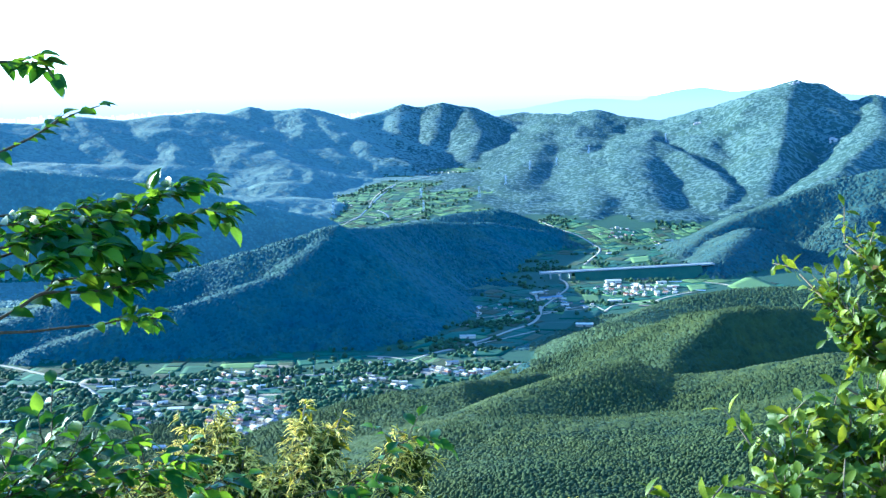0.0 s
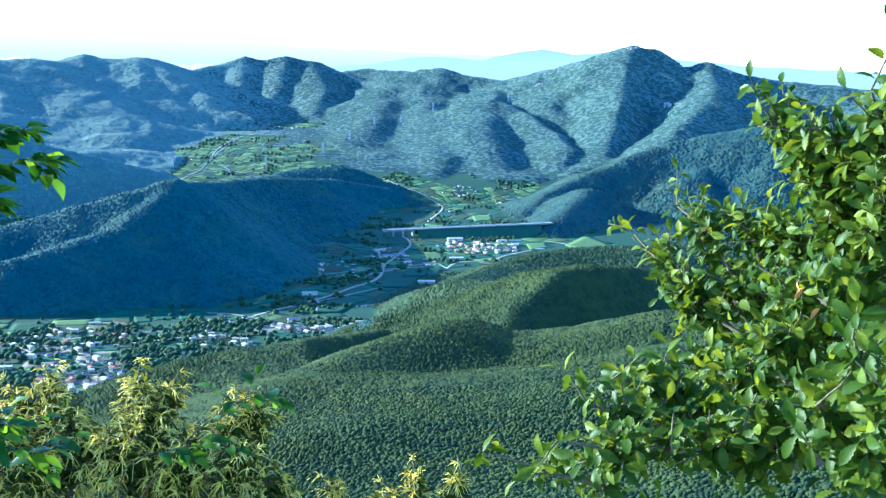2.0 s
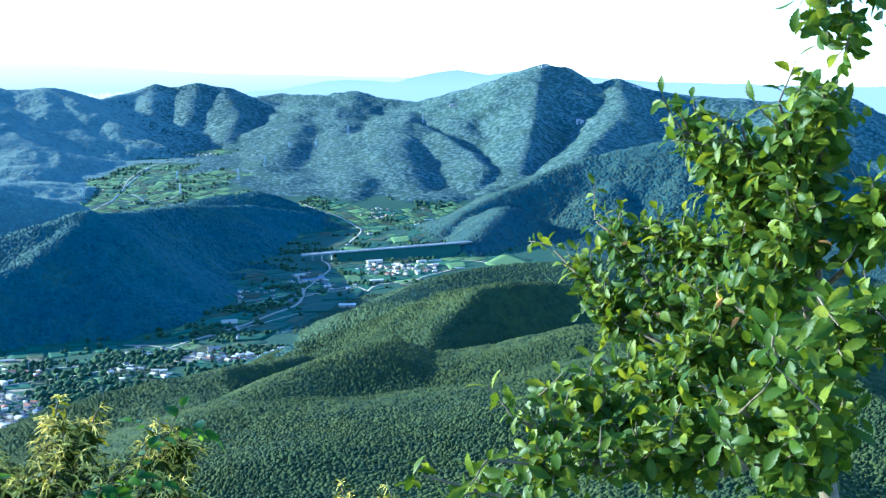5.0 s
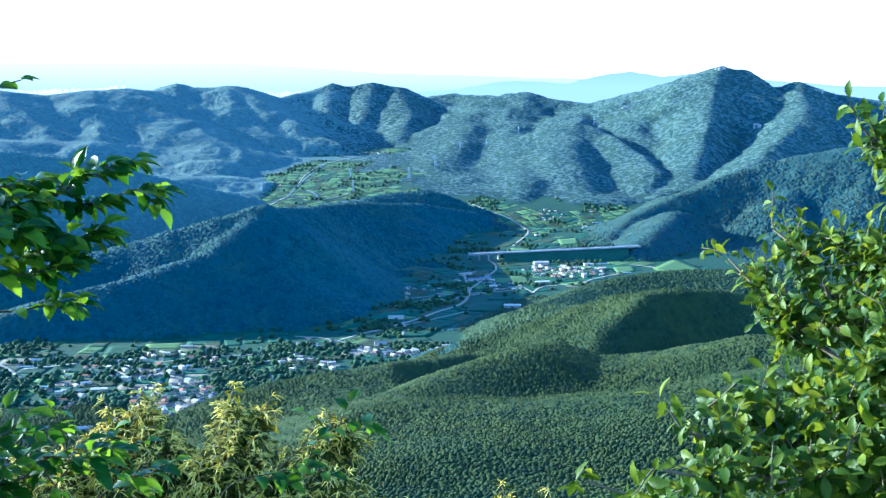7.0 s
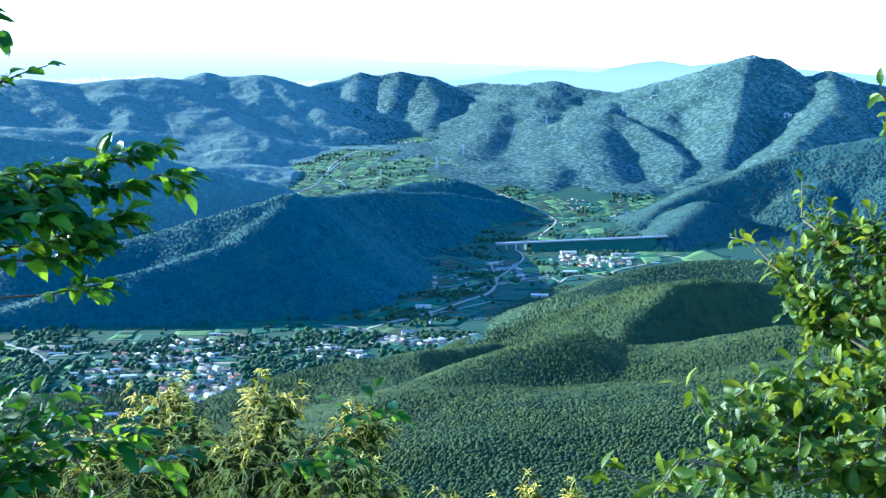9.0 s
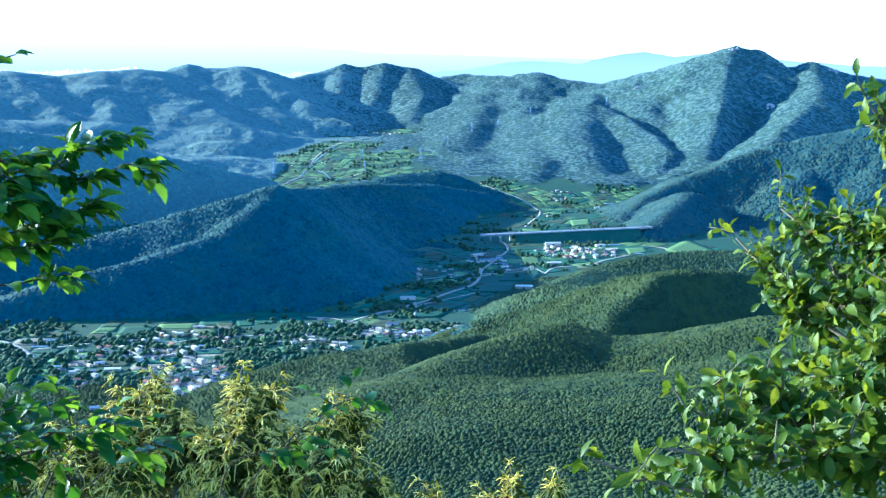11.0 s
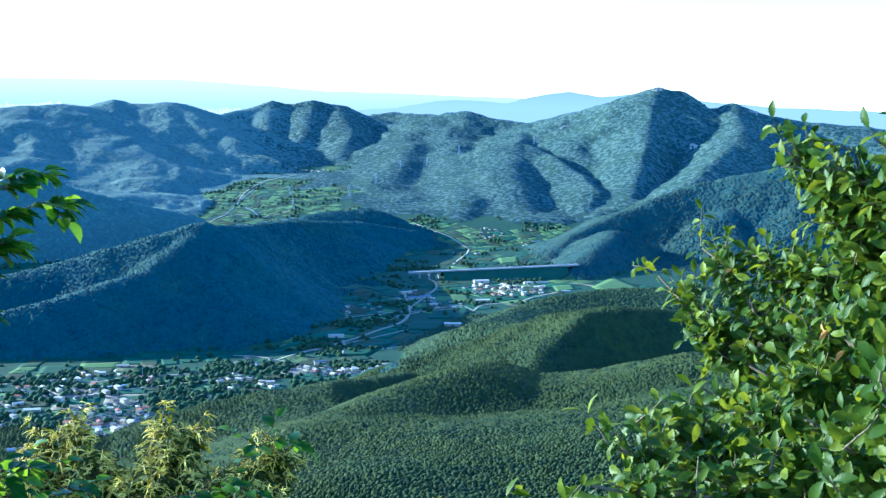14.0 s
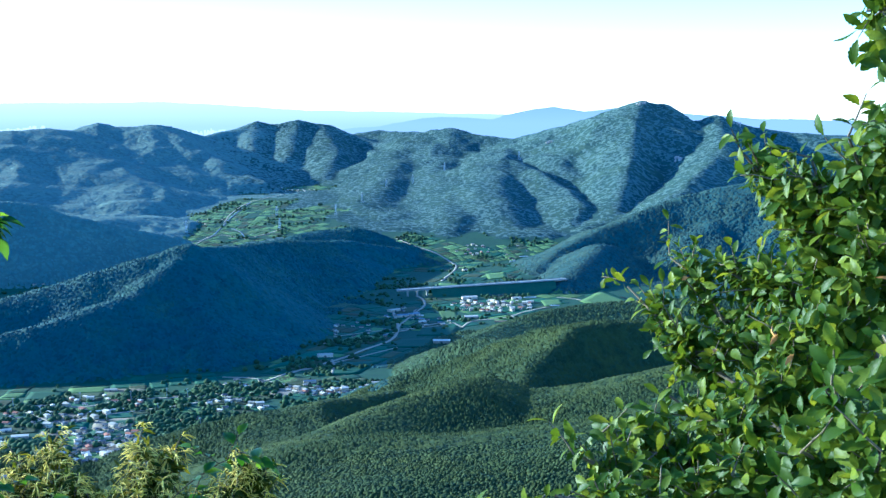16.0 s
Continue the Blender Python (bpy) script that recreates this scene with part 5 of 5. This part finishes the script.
build_plant("hornbeam_tree", "hornbeam branch with layered small glossy green leaves", "tree", BEAM_TRUNK, beam_limbs, 0.014, BEAM_LEAF, M_beam, beam_places, beam_twigs, M_beam_single, bark=M_twig)

# low hornbeam shoots beneath it
SHRUB_FOOT = (-1.08, 1.81, 298.48)
shrub_places, shrub_limbs, shrub_twigs = [], [], []
for tip in ((-0.85, 2.15, 299.34), (-0.74, 2.09, 299.38), (-0.68, 2.10, 299.35), (-0.69, 2.19, 299.30), (-0.78, 2.05, 299.32), (-0.72, 2.07, 299.30), (-0.82, 2.03, 299.28), (-0.74, 2.04, 299.25), (-0.69, 2.16, 299.21), (-0.94, 2.11, 299.33), (-0.99, 2.06, 299.27), (-0.58, 2.21, 299.28), (-0.54, 2.22, 299.26)):
    line = curve_through([(-0.98, 2.05, 298.95), (-0.90, 2.06, 299.16), tip], 9)
    shrub_limbs.append((line, 0.006, 0.0014))
    leafy_twig(line, 0, 0, 0.02, 1.15, shrub_places, r_beam, 0.5)
    for q in range(6):
        i = int(r_beam.integers(9, len(line) - 1))
        end = line[i] + unit(unit(line[i + 1] - line[i]) + r_beam.normal(0, 0.7, 3)) * r_beam.uniform(0.05, 0.13)
        tw = wander(line[i], end, 5, 0.06, r_beam)
        shrub_twigs.append((tw, 0.0018, 0.0008))
        leafy_twig(tw, 0, 0, 0.02, 1.15, shrub_places, r_beam, 0.15)
build_plant("hornbeam_shrub", "low shrub with bright green oval leaves", "shrub", [SHRUB_FOOT, (-1.06, 1.98, 298.70), (-0.98, 2.05, 298.95)], shrub_limbs, 0.012, SHRUB_LEAF, M_beam, shrub_places, shrub_twigs, M_beam_single, bark=M_twig)

# arching shoots that stand between the shrub and the chestnut tops
shoot_places, shoot_limbs, shoot_twigs = [], [], []
SHOOTS = [
    [(-0.388, 2.510, 298.871), (-0.301, 2.573, 299.011), (-0.225, 2.630, 299.081), (-0.158, 2.655, 299.128), (-0.084, 2.698, 299.153), (-0.019, 2.739, 299.133)],
    [(-0.388, 2.510, 298.871), (-0.372, 2.513, 299.021), (-0.332, 2.518, 299.073), (-0.243, 2.528, 299.090), (-0.165, 2.534, 299.101)],
    [(-0.721, 2.227, 299.041), (-0.663, 2.245, 299.166), (-0.619, 2.257, 299.221), (-0.585, 2.287, 299.245), (-0.554, 2.315, 299.227)],
    [(-0.721, 2.227, 299.041), (-0.601, 2.262, 299.122), (-0.534, 2.279, 299.170), (-0.467, 2.293, 299.183)],
]
for pts in SHOOTS:
    line = curve_through(pts, 8)
    shoot_limbs.append((line, 0.0022, 0.0009))
    leafy_twig(line, 0, 0, 0.02, 1.2, shoot_places, r_beam, 0.7)
    for q in range(4):
        i = int(r_beam.integers(len(line) * 2 // 3, len(line) - 1))
        tw = wander(line[i], line[i] + unit(unit(line[i + 1] - line[i]) + r_beam.normal(0, 0.6, 3)) * r_beam.uniform(0.04, 0.09), 4, 0.06, r_beam)
        shoot_twigs.append((tw, 0.0016, 0.0008))
        leafy_twig(tw, 0, 0, 0.024, 1.1, shoot_places, r_beam, 0.4)
SHOOT_FOOT = (-0.62, 2.0, 297.9)
build_plant("hornbeam_sapling", "slender sapling with arching twigs of broad dark green leaves", "sapling", [(SHOOT_FOOT[0], SHOOT_FOOT[1], z_at(SHOOT_FOOT[0], SHOOT_FOOT[1]) - 0.1), (-0.6, 2.2, 298.6), SHOOTS[1][0]], shoot_limbs, 0.012, SHRUB_LEAF, M_beam, shoot_places, shoot_twigs, M_beam_single, bark=M_twig)

# the flowering chestnut tops below the viewpoint
M_chest = leaf_material("chestnut_leaves", (0.034, 0.05, 0.003), (0.16, 0.15, 0.006), 0.5, 0.45, spec=0.14)
M_chest_single = leaf_material("chestnut_leaf", (0.034, 0.05, 0.003), (0.16, 0.15, 0.006), 0.5, 0.45, "object", spec=0.14)
M_catkin = surface("chestnut_catkins", [(0.72, 0.52, 0.02), (0.9, 0.75, 0.16), (0.5, 0.35, 0.01)], (6.0, 40.0), 0.85, bump=0.5, bump_scale=300.0, bump_dist=0.003, vary="island")
CHEST_LEAF = blade(0.08, 0.02, 0.1, 7, 0.3, 0.45, 0.7, 0.8)
r_chest = np.random.default_rng(21)


def chestnut(foot, fork, tips, label):
    limbs, twigs, places, catkins = [], [], [], []
    for tip, spread, count in tips:
        line = wander(fork, tip, 9, 0.04, r_chest)
        limbs.append((line, 0.018, 0.003))
        for k in range(int(count * 3.4)):
            t = 1 - abs(r_chest.normal(0, 0.22)) if k else 1.0
            i = int(np.clip(t * 8, 3, 8))
            wide = 1.35 * spread * (1.15 - 0.9 * t if t > 0.75 else 0.5)
            d = unit(r_chest.normal(0, 0.6, 3) + np.array((-0.25, -0.25, 0.6)))
            end = line[i] + d * wide * r_chest.uniform(0.5, 1.3)
            twigs.append((wander(line[i], end, 4, 0.06, r_chest), 0.005, 0.002))
            places.extend(rosette(end, d, int(r_chest.integers(6, 9)), 0.9, r_chest, (45, 100)))
            for q in range(int(r_chest.integers(5, 10))):
                out = unit(d * 0.9 + r_chest.normal(0, 0.6, 3))
                ln = r_chest.uniform(0.045, 0.09)
                pts = [end + out * ln * s + np.array((0, 0, -0.55 * ln * s * s)) for s in np.linspace(0.05, 1, 6)]
                catkins.append(tube(pts, 0.0031, 0.0016, 4))
    places.sort(key=lambda q: q[0][1])
    mid = tuple((np.array(foot) + np.array(fork)) / 2 + np.array((0.1, 0.1, 0)))
    root = build_plant("chestnut_tree", label, "tree", [foot, mid, fork], limbs, 0.10, CHEST_LEAF, M_chest, places, twigs, M_chest_single, 150)
    v, f = catkins[0]
    one = smooth_mesh("catkin", v - v.mean(0), f, (M_catkin,))
    for v, f in catkins[:80]:
        ob = part("catkin", one, root)
        ob.location = v.mean(0) - np.array(foot)
        ob.rotation_euler = (0, 0, r_chest.uniform(0, 6.28))
    v, f = join_pieces(catkins[80:])
    c = part("catkin_mass", smooth_mesh("catkin_mass", v - np.array(foot), f, (M_catkin,)), root, "drooping cream-yellow flower catkins")
    c["kind"] = "stuff"
    root["group"] = "flowering chestnuts below the viewpoint"
    return root


def under(p):
    """The ground beneath a point."""
    return (p[0], p[1], z_at(p[0], p[1]) - 0.1)


chestnut(under((-1.42, 6.29, 297.27)), (-1.41, 6.23, 297.13), [((-1.36, 6.60, 298.09), 0.28, 16), ((-1.55, 6.53, 298.01), 0.30, 14), ((-1.30, 6.35, 297.94), 0.4, 18), ((-1.55, 6.27, 297.87), 0.4, 18), ((-1.18, 6.21, 297.78), 0.4, 18), ((-1.07, 6.24, 297.80), 0.4, 18), ((-1.17, 6.37, 297.93), 0.3, 12), ((-1.76, 6.20, 297.83), 0.4, 14), ((-1.38, 6.04, 297.72), 0.4, 14), ((-1.76, 5.94, 297.73), 0.4, 12)], "chestnut crown thick with cream-yellow catkins")
chestnut(under((-0.74, 6.20, 297.30)), (-0.74, 6.13, 297.16), [((-0.86, 6.48, 298.12), 0.24, 13), ((-0.65, 6.49, 298.08), 0.26, 14), ((-0.77, 6.34, 297.97), 0.36, 18), ((-0.69, 6.19, 297.82), 0.4, 18), ((-0.87, 6.05, 297.80), 0.35, 14), ((-0.95, 6.18, 297.87), 0.35, 14), ((-0.48, 6.11, 297.84), 0.35, 14), ((-0.52, 6.07, 297.72), 0.35, 14)], "chestnut crown with catkins and bright new leaves")
chestnut(under((-0.28, 6.04, 297.36)), (-0.28, 5.94, 297.14), [((-0.25, 6.30, 298.06), 0.24, 14), ((-0.16, 6.28, 297.98), 0.24, 10), ((-0.33, 6.15, 297.92), 0.32, 14), ((-0.27, 6.00, 297.78), 0.34, 14), ((-0.05, 5.95, 297.63), 0.3, 10)], "slender chestnut crown with catkins")
chestnut(under((-2.16, 5.86, 297.31)), (-2.12, 5.81, 297.17), [((-1.87, 6.18, 297.87), 0.3, 12), ((-2.08, 6.06, 297.72), 0.4, 14), ((-2.36, 5.98, 297.78), 0.4, 12), ((-2.64, 5.91, 297.91), 0.4, 12)], "chestnut crown with fewer catkins")
chestnut(under((0.73, 5.88, 297.09)), (0.72, 5.81, 296.96), [((0.71, 6.12, 297.64), 0.14, 7), ((0.99, 6.08, 297.63), 0.12, 6), ((0.21, 6.13, 297.57), 0.16, 7), ((0.53, 6.07, 297.47), 0.3, 8)], "low chestnut crown with cream-yellow catkins")
